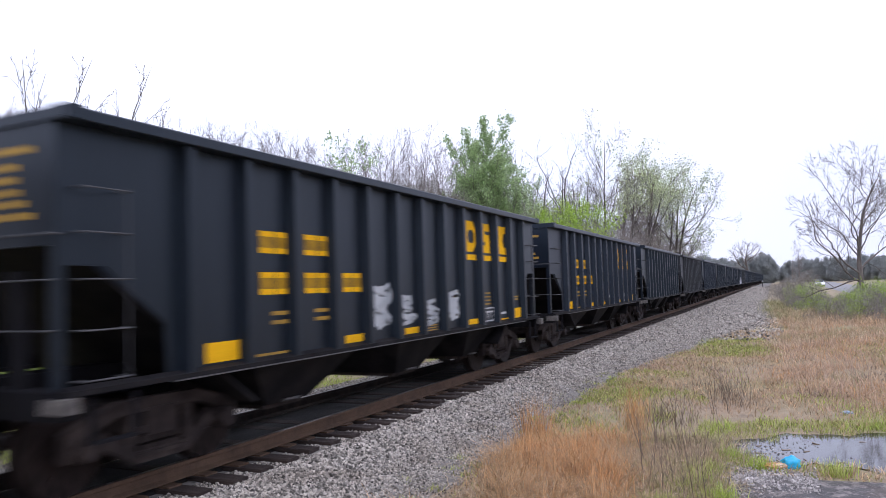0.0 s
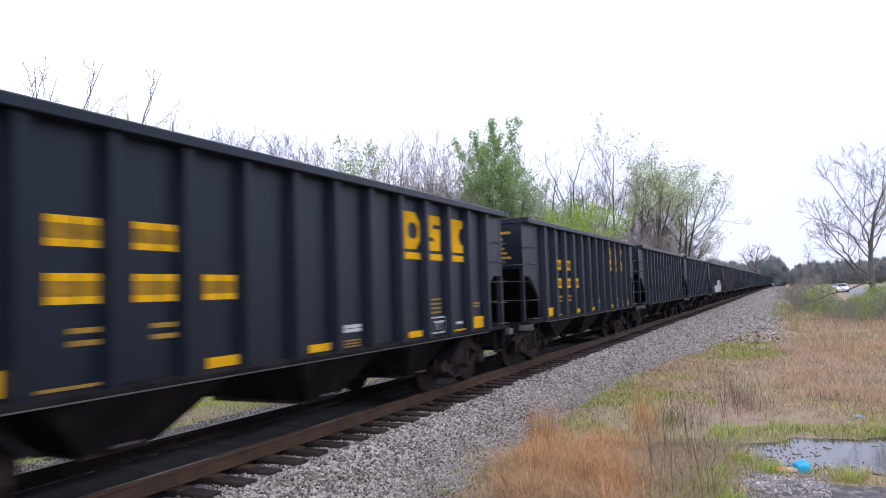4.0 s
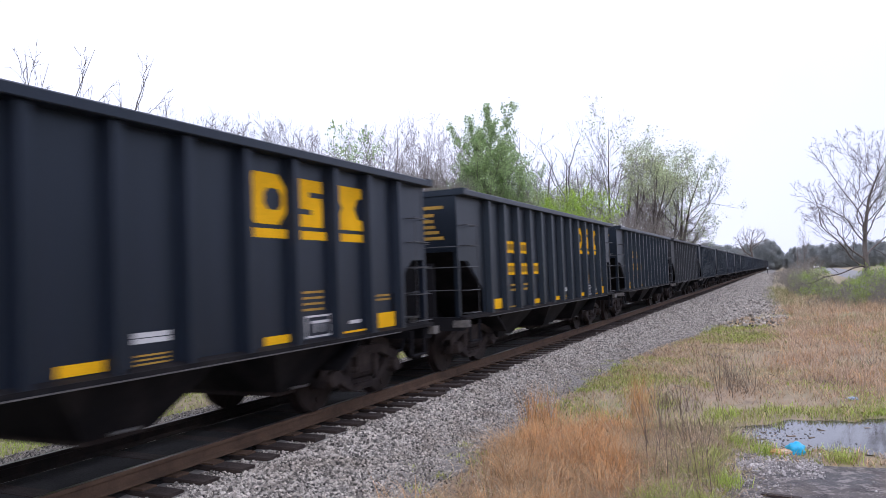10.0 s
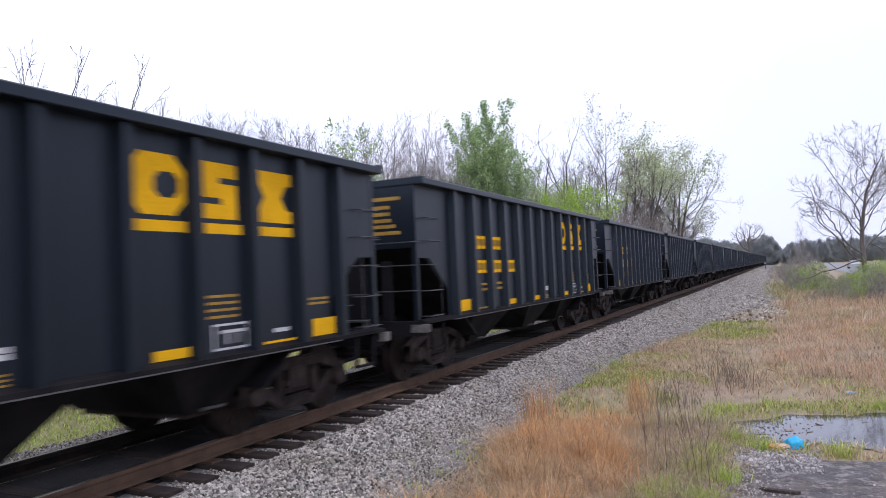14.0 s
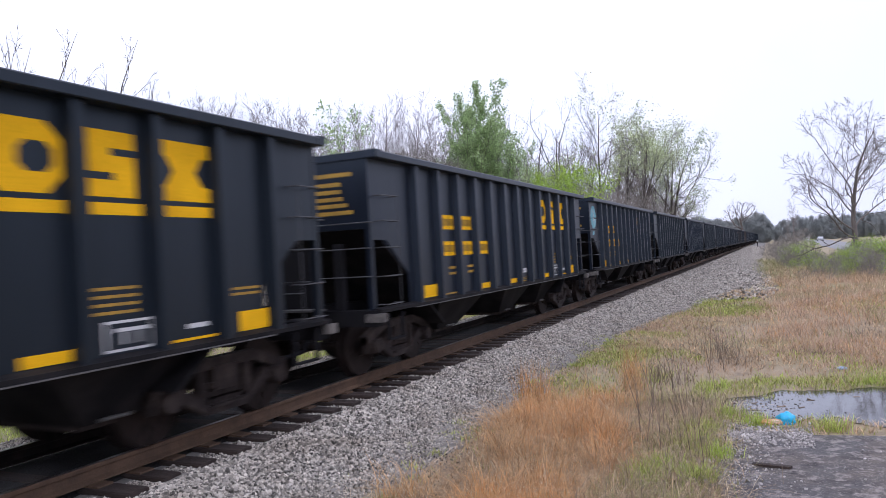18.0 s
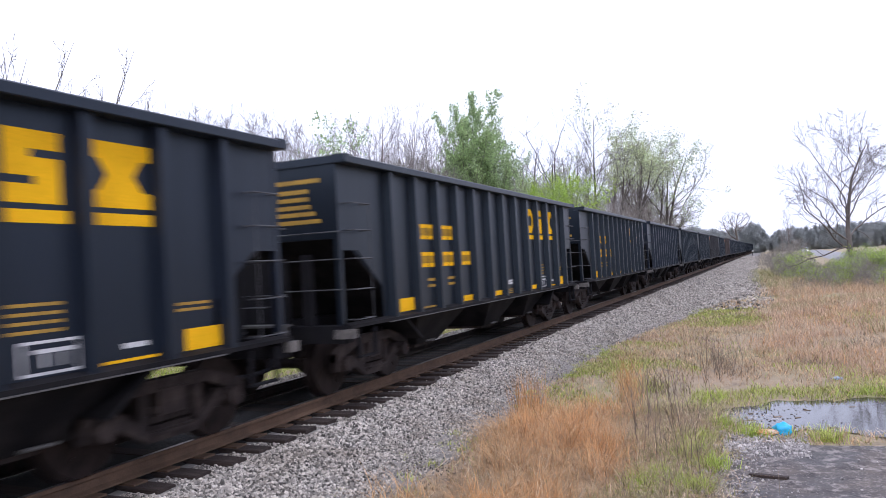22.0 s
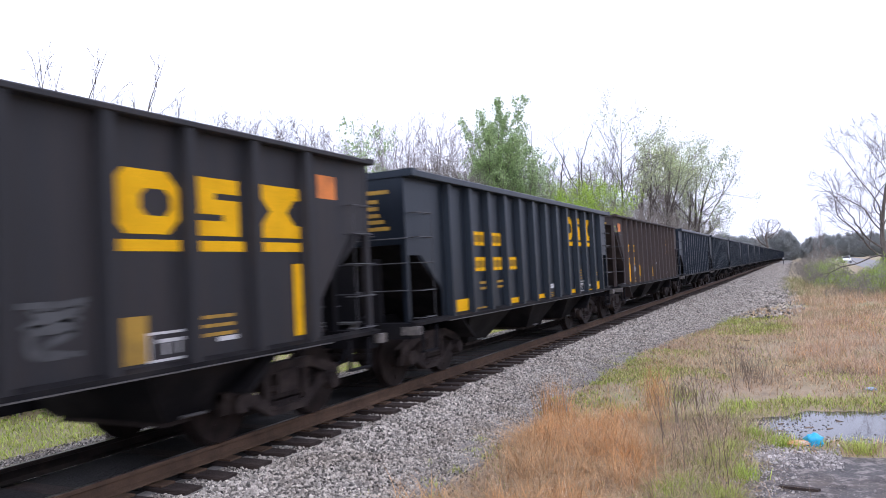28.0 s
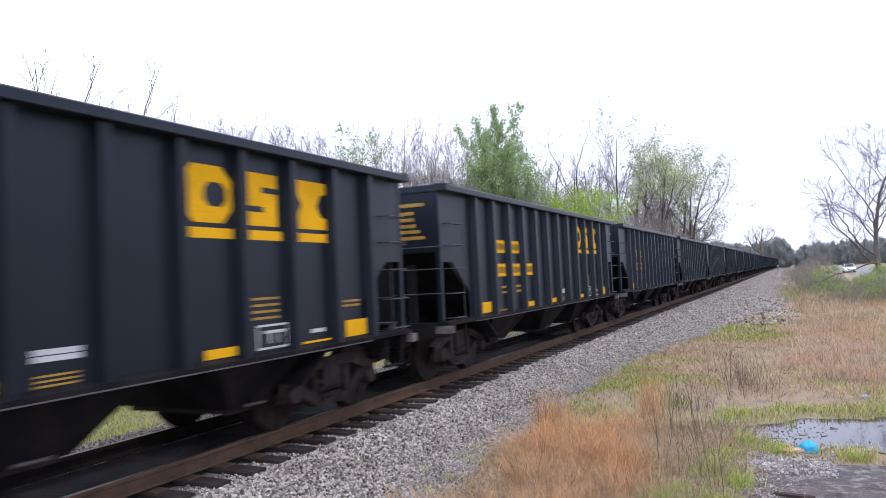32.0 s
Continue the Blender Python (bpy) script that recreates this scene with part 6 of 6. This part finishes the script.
def not_hard(x, y):
    """Grass grows neither on the concrete, nor in the puddle, nor on the gravel."""
    pad = (x > -0.55) & (y < 9.15 + 0.12 * x)
    return ~pad & (in_puddle(x, y) > 0.97) & (x > gravel_edge(y) - 0.15)


def patchy(x, y, f, s=0.0):
    return np.sin(f * x + 1.3 * np.sin(f * 0.7 * y + s)) * np.cos(f * 0.8 * y + 1.7 * np.sin(f * 0.6 * x + 2 * s))


def build_grass():
    rng = np.random.default_rng(21)

    def sow(name, label, base, h, w, lean, material, bend=0.5):
        n = len(base)
        hh = h * rng.uniform(0.55, 1.25, n)
        V, F = blades(rng, base, hh, w * rng.uniform(0.6, 1.3, n), lean * rng.uniform(0.3, 1.6, n), bend)
        tagged(new(name, array_mesh(name, V, F, material)), label, "grass", kind="stuff")

    # short green turf and thin straw on the verge
    b = spread(rng, 60000, -4.2, 9, 6, 34, lambda x, y: not_hard(x, y) & (patchy(x, y, 0.55) + rng.normal(size=x.shape) * 0.35 > 0.25))
    sow("short_grass", "short patchy green grass on the verge", b, 0.09, 0.012, 0.7, M_GRASS)
    b = spread(rng, 30000, -3.6, 8, -8, 6, lambda x, y: (x > gravel_edge(y)) & ~((x > -0.75) & (y > 3)) & (patchy(x, y, 0.5, 1) + rng.normal(size=x.shape) * 0.5 > -0.5))
    sow("dry_turf", "flattened tan dry grass beside the gravel", b, 0.1, 0.012, 1.3, M_STRAW)
    b = spread(rng, 130000, -4.0, 7, 6, 34, lambda x, y: not_hard(x, y) & (patchy(x, y, 0.5, 1) + rng.normal(size=x.shape) * 0.5 > -0.5))
    sow("dry_turf", "flattened tan dry grass on the verge", b, 0.1, 0.012, 1.3, M_STRAW)
    b = spread(rng, 34000, -4.1, -1.2, 10, 19, lambda x, y: (x > gravel_edge(y) - 0.1) & (x < gravel_edge(y) + 1.9 + 0.5 * np.sin(y)) & (patchy(x, y, 1.7, 4) + rng.normal(size=x.shape) * 0.5 > 0.2))
    sow("short_grass", "yellow-green turf along the gravel edge", b, 0.08, 0.014, 0.9, M_GRASS)
    b = spread(rng, 13000, -2.7, 0.3, 22.8, 29.5, lambda x, y: (x > gravel_edge(y) - 0.5) & (patchy(x, y, 0.9, 5) + rng.normal(size=x.shape) * 0.5 > 0.0) & (x < 0.1 - 0.12 * (y - 24)))
    sow("short_grass", "bright green mossy grass patch by the gravel", b, 0.1, 0.025, 0.9, M_GRASS)
    b = spread(rng, 20000, -0.4, 7, 12.2, 15.4, lambda x, y: (patchy(x, y, 1.2, 6) + rng.normal(size=x.shape) * 0.4 > 0.25) & (in_puddle(x, y) > 1.1))
    sow("short_grass", "green grass on the far bank of the puddle", b, 0.09, 0.012, 0.9, M_BRIGHTGRASS)
    # green rim of the puddle
    b = spread(rng, 30000, -1.2, 6, 9.0, 14.2, lambda x, y: not_hard(x, y) & (in_puddle(x, y) < 2.6) & (rng.uniform(0, 1, x.shape) < np.where(y > 11, 1.0, 0.18)))
    sow("puddle_grass", "lush green grass round the puddle", b, 0.085, 0.011, 0.8, M_GRASS)
    c = spread(rng, 6, -1.3, -0.55, 6.6, 10, not_hard)
    c = np.concatenate([c, [[-0.66, 7.97, 0], [-0.8, 7.2, 0], [-0.3, 9.5, 0], [0.5, 9.45, 0], [-1.2, 7.0, 0]]])
    sow("grass_tufts", "bright green grass tufts at the concrete edge", clump(rng, c, 170, 0.09), 0.18, 0.008, 0.8, M_BRIGHTGRASS)
    # russet bunch grass nearest the camera
    c = spread(rng, 95, -3.6, -1.6, 5.0, 10.4, lambda x, y: (x > -3.05 + 0.25 * np.sin(2 * y)) & (x < -1.45 - 0.13 * (y - 6)))
    sow("bunch_grass", "tall russet and straw bunch grass", clump(rng, c, 130, 0.13), 0.44, 0.006, 1.0, M_RUSSET, 0.9)
    sow("bunch_grass", "bent straw-coloured bunch grass", clump(rng, c, 70, 0.25), 0.42, 0.006, 1.9, M_PALESTRAW, 1.1)
    b = spread(rng, 9000, -3.0, -1.4, 5.0, 10.6)
    sow("grass_litter", "matted straw under the bunch grass", b, 0.22, 0.006, 2.2, M_STRAW, 0.6)
    c = np.array([[-3.3, 9.9, 0], [-3.2, 10.2, 0], [-2.0, 10.9, 0], [-2.1, 11.6, 0]])
    sow("bunch_grass", "upright russet grass clump", clump(rng, c, 120, 0.09), 0.7, 0.006, 0.35, M_RUSSET)
    # tangle of dead weeds and green shoots between it and the concrete
    c = spread(rng, 150, -2.1, -0.75, 5.2, 10.8, lambda x, y: x > -1.6 - 0.14 * (y - 6.5) + 0.15 * np.sin(3 * y))
    sow("weed_tangle", "dead tangled weeds with green shoots", clump(rng, c, 34, 0.2), 0.3, 0.005, 1.4, M_STRAW, 0.8)
    sow("weed_tangle", "pale bent straw among dead weeds", clump(rng, c, 24, 0.22), 0.32, 0.006, 1.9, M_PALESTRAW, 1.0)
    sow("weed_shoots", "green shoots among dead weeds", clump(rng, c[::3], 75, 0.13), 0.16, 0.008, 0.8, M_GRASS)
    sow("weed_shoots", "olive leaves among dead weeds", clump(rng, c[1::2], 50, 0.2), 0.17, 0.009, 0.9, M_OLIVE)
    sow("weed_tangle", "dark brown dead weed stems", clump(rng, c, 16, 0.2), 0.32, 0.0045, 1.0, M_DARKSTALK, 0.6)
    b = np.array([[-2.2, 9.9, 0], [-2.0, 9.4, 0], [-1.8, 9.0, 0], [-2.3, 10.3, 0], [-1.6, 8.7, 0]])
    sow("weed_tangle", "long arching bleached straws", clump(rng, b, 5, 0.2), 0.55, 0.011, 2.1, M_PALESTRAW, 1.0)
    sow("weed_tangle", "brown dry weed heads", clump(rng, np.array([[-1.15, 15.5, 0], [-0.9, 14.6, 0], [-0.7, 13.9, 0], [-1.9, 12.4, 0], [-1.5, 12.0, 0]]), 60, 0.16), 0.5, 0.006, 0.6, M_STALK, 0.5)
    # upright dead stalks with a few side twigs
    b = np.concatenate([spread(rng, 44, -2.0, -0.8, 7.8, 11.2, lambda x, y: x > -1.45 - 0.14 * (y - 8)), spread(rng, 18, -1.6, -0.3, 12.5, 17), [[-0.85, 7.71, 0], [-0.73, 7.55, 0], [-1.42, 8.86, 0], [-1.14, 8.31, 0], [-2.5, 10.2, 0]]])
    b[:, 2] = ground_z(b[:, 0], b[:, 1])
    n = len(b)
    high = rng.uniform(0.4, 0.95, n)
    tilt = rng.normal(size=(n, 2)) * 0.13 + np.array([-0.05, 0])
    pieces, at, r = [], b - np.array([0, 0, 0.03]), rng.uniform(0.0035, 0.006, n)
    for q in range(4):
        to = at + np.concatenate([(tilt + rng.normal(size=(n, 2)) * 0.05) * high[:, None] / 4, high[:, None] / 4], 1)
        pieces.append((at, to, r * (1 - 0.2 * q), r * (0.8 - 0.2 * q)))
        if q:
            for _ in range(2):
                d = rng.normal(size=(n, 3)) * 0.4
                d[:, 2] = 0.8
                pieces.append((to, to + d * (rng.uniform(0.03, 0.16, n) * (rng.uniform(0, 1, n) > 0.4))[:, None], r * 0.45, r * 0.25))
        at = to
    V, F = tubes(*[np.concatenate(k) for k in zip(*pieces)], 5)
    tagged(new("weed_stalks", array_mesh("weed_stalks", V, F, M_DARKSTALK)), "thin upright dark dead weed stalks", "weeds", kind="stuff")
    # field of pinkish dry grass
    c = spread(rng, 2600, -0.6, 16, 13.6, 46, lambda x, y: not_hard(x, y) & (x > 0.02 * (y - 14) - 0.4 + 1.4 * np.exp(-((y - 14) / 3.0) ** 2) + 0.6 * patchy(x, y, 0.9)) & (patchy(x, y, 0.35, 2) > -0.6))
    sow("field_grass", "knee-high pinkish tan dry grass", clump(rng, c, 26, 0.22), 0.3, 0.009, 0.9, M_PINK, 0.7)
    sow("field_grass", "bent russet blades in the dry field", clump(rng, c[::3], 16, 0.3), 0.36, 0.009, 1.1, M_RUSSET, 0.8)
    k = c[patchy(c[:, 0], c[:, 1], 0.7, 7) > 0.25]
    sow("field_grass", "olive weeds among the dry grass", clump(rng, k, 26, 0.25), 0.26, 0.011, 0.9, M_OLIVE, 0.7)
    k = c[patchy(c[:, 0], c[:, 1], 0.9, 11) > 0.55]
    sow("field_grass", "tall bleached tufts in the dry field", clump(rng, k[::2], 24, 0.12), 0.55, 0.008, 0.5, M_PALESTRAW, 0.7)
    k = spread(rng, 110, -2.2, 5, 15, 32, lambda x, y: x > gravel_edge(y) + 0.5)
    sow("field_grass", "dark dead tufts on the verge", clump(rng, k, 22, 0.13), 0.22, 0.009, 1.3, M_STALK, 0.7)
    c = spread(rng, 1500, -2.5, 14, 38, 75, lambda x, y: (x > gravel_edge(y) - 0.2) & (y + 3 * patchy(x, y, 0.8) > 41) & (patchy(x, y, 0.6, 3) > -0.7))
    sow("rough_grass", "rough olive weeds under the shrubs", clump(rng, c, 16, 0.3), 0.45, 0.02, 1.0, M_OLIVE)
    c = spread(rng, 260, -0.5, 10, 36, 52, lambda x, y: x > gravel_edge(y) + 0.3)
    sow("rough_grass", "dry brown weeds before the shrubs", clump(rng, c, 26, 0.3), 0.5, 0.015, 0.9, M_STRAW)
    # beyond the track
    b = spread(rng, 90000, -17, -9.05, 2, 30, lambda x, y: (patchy(x, y, 1.3, 2) + rng.normal(size=x.shape) * 0.5 > -0.5) & (x < -9.1 - 0.25 * rng.uniform(0, 1, x.shape) ** 2 - 0.1 * np.sin(3 * y)))
    sow("far_side_grass", "green grass beyond the track", b, 0.085, 0.013, 0.9, M_BRIGHTGRASS)
    b = spread(rng, 22000, -17, -9.05, 2, 30, lambda x, y: patchy(x, y, 1.3, 2) + rng.normal(size=x.shape) * 0.5 < 0.0)
    sow("far_side_grass", "olive and straw grass beyond the track", b, 0.08, 0.013, 1.2, M_OLIVE)
    b = spread(rng, 12000, -17, -9.1, 2, 30, lambda x, y: patchy(x, y, 1.6, 3) + rng.normal(size=x.shape) * 0.3 > 0.35)
    sow("far_side_grass", "flattened straw beyond the track", b, 0.09, 0.013, 1.8, M_STRAW)
    # fallen sticks and lush weeds
    n = 34
    c = np.stack([rng.uniform(-3.2, 0.6, n), rng.uniform(14, 26, n), np.full(n, 0.03)], 1)
    c = c[c[:, 0] > gravel_edge(c[:, 1]) + 0.2]
    a = rng.uniform(0, 3.14, len(c))
    d = np.stack([np.cos(a), np.sin(a), rng.uniform(-0.05, 0.15, len(c))], 1) * rng.uniform(0.04, 0.2, len(c))[:, None]
    V, F = tubes(c - d, c + d, rng.uniform(0.004, 0.01, len(c)), rng.uniform(0.003, 0.006, len(c)), 5)
    tagged(new("fallen_sticks", array_mesh("fallen_sticks", V, F, M_STALK)), "dark dead sticks lying on the dry grass", "debris", kind="stuff")
    c = np.array([[-0.93, 11.4, 0], [-1.0, 11.0, 0], [-0.85, 11.8, 0], [-1.03, 8.23, 0], [-1.16, 7.56, 0], [-0.66, 7.97, 0], [-0.99, 8.9, 0], [-1.25, 7.2, 0], [-0.95, 8.5, 0]])
    sow("weed_shoots", "lush upright green weeds", clump(rng, c, 80, 0.1), 0.19, 0.008, 0.7, M_BRIGHTGRASS)
    # weeds in the ballast
    c = np.stack([rng.uniform(-4.5, -3.2, 64), rng.uniform(5.5, 18, 64), np.full(64, 0.03)], 1)
    cl = np.repeat(c, 30, 0)
    cl[:, :2] += rng.normal(size=(len(cl), 2)) * 0.07
    sow("ballast_weeds", "small green weeds in the gravel", cl, 0.07, 0.012, 0.9, M_GRASS)


# ---- cars on the road ----
VEHICLES = []


def make_vehicle(body_paint, label, face):
    """A small saloon, its nose towards -y times face."""
    m_glass = mat("dark_window_glass", (0.02, 0.022, 0.025), 0.1, spec=0.8)
    m_tyre = mat("black_tyre_rubber", (0.02, 0.02, 0.02), 0.9)
    m_lamp = bpy.data.materials.new("headlamp")
    m_lamp.use_nodes = True
    lb = m_lamp.node_tree.nodes["Principled BSDF"]
    lb.inputs["Emission Color"].default_value, lb.inputs["Emission Strength"].default_value = (1, 0.98, 0.92, 1), 3.0
    v = tagged(new("road_car"), label, "car", "cars on the road")
    f = -face
    side = [(-2.2 * f, 0.3), (2.2 * f, 0.3), (2.25 * f, 0.6), (2.1 * f, 0.78), (1.0 * f, 0.95), (-1.9 * f, 1.0), (-2.25 * f, 0.85)]
    part("body", Shape().prism(side, -0.88, 0.88), body_paint, v)
    roof = [(0.9 * f, 0.95), (0.25 * f, 1.42), (-1.1 * f, 1.45), (-1.85 * f, 1.0)]
    part("cabin", Shape().prism(roof, -0.74, 0.74), body_paint, v)
    part("windscreen", Shape().add([(-0.68, 0.87 * f, 1.0), (0.68, 0.87 * f, 1.0), (0.64, 0.34 * f, 1.39), (-0.64, 0.34 * f, 1.39)], [(0, 1, 2, 3)]), m_glass, v).location = (0, 0.03 * f, 0.02)
    for s in (-1, 1):
        part("side_window", Shape().sheet([(0.7 * f, 1.0), (0.22 * f, 1.36), (-1.05 * f, 1.38), (-1.55 * f, 1.02)], s * 0.745), m_glass, v)
        part("headlight", Shape().box(min(s * 0.5, s * 0.8), max(s * 0.5, s * 0.8), min(2.18 * f, 2.26 * f), max(2.18 * f, 2.26 * f), 0.62, 0.74), m_lamp, v)
        for w in (-1.35, 1.35):
            part("wheel", Shape().tube((s * 0.68, w, 0.32), (s * 0.9, w, 0.32), 0.32, n=14), m_tyre, v)
    return v


def build_vehicles():
    white = mat("white_car_paint", (0.75, 0.75, 0.76), 0.35, scale=2, amount=0.1)
    silver = mat("silver_car_paint", (0.5, 0.51, 0.53), 0.35, 0.3, scale=2, amount=0.1)
    for paint, label, face, rows in (
            (white, "white saloon car driving on the road with headlights lit", 1, [(0, 8.6, 182), (4.5, 8.4, 137), (8, 8.6, 104), (11, 10.5, 74), (16, 14.5, 26), (32, 16, -150)]),
            (silver, "silver saloon car driving away on the road", -1, [(0, 17.5, -236), (8.5, 16, 4), (10.5, 13.5, 52), (12, 11.8, 94), (16.5, 13.2, 220), (20, 16, 320), (32, 40, 640)]),
            (white, "white saloon car approaching on the road with headlights lit", 1, [(0, 16, 417), (20, 9.9, 243), (28, 9.0, 174), (32, 8.5, 139)])):
        VEHICLES.append((make_vehicle(paint, label, face), rows))


build_ground()
build_roadside()
build_train()
build_trees()
build_grass()
build_vehicles()
build_ballast()
build_track()


def rolled(t):
    """Metres that the train has run since the start: it slows a little on the way."""
    ease = np.interp(t, [0, 2, 4, 6.5, 8, 9, 11, 12, 14.2, 17, 19, 21, 23, 24.5, 26.5, 28, 30, 32], [0, 0.07, 0.09, 0.18, 0.13, 0.05, 0, -0.08, -0.16, -0.06, -0.08, 0.05, 0.27, 0.5, 0.8, 0.78, 0.97, 1.15])
    return ((-3.04e-4 * t - 5.04e-3) * t + 14.894) * t + float(ease)


def motions():
    for car, rows in VEHICLES:
        walk(car, [(t, pose(x, y, 0.03)) for t, x, y in rows])
    times = [i * 1.0 for i in range(33)]
    for k, car in TRAIN:
        front = front_of(k)
        walk(car, [(t, pose(TRACK_X, front - rolled(t), RAIL_Z)) for t in times])
        if k >= NEAR_CARS:
            continue
        # the wheels turn while the car is near
        near = [i for i in range(0, 961) if -16 < front - rolled(i / 30) < 34]
        if not near:
            continue
        if near[0] > 0:
            near = [0] + near
        if near[-1] < 960:
            near = near + [960]
        for w in [o for o in car.children if o.name.startswith("wheelset")]:
            place = w.location.copy()
            rows, turn = [], 0.0
            for a, i in enumerate(near):
                if 1 < a < len(near) - 1 or (a == 1 and near[1] == near[0] + 1) or (a == len(near) - 1 and a and near[a] == near[a - 1] + 1):
                    turn += math.degrees((rolled(i / 30) - rolled(near[a - 1] / 30)) / 0.457)
                rows.append((i / 30, pose(*place, turn % 360, 0, 0)))
            walk(w, rows)


motions()
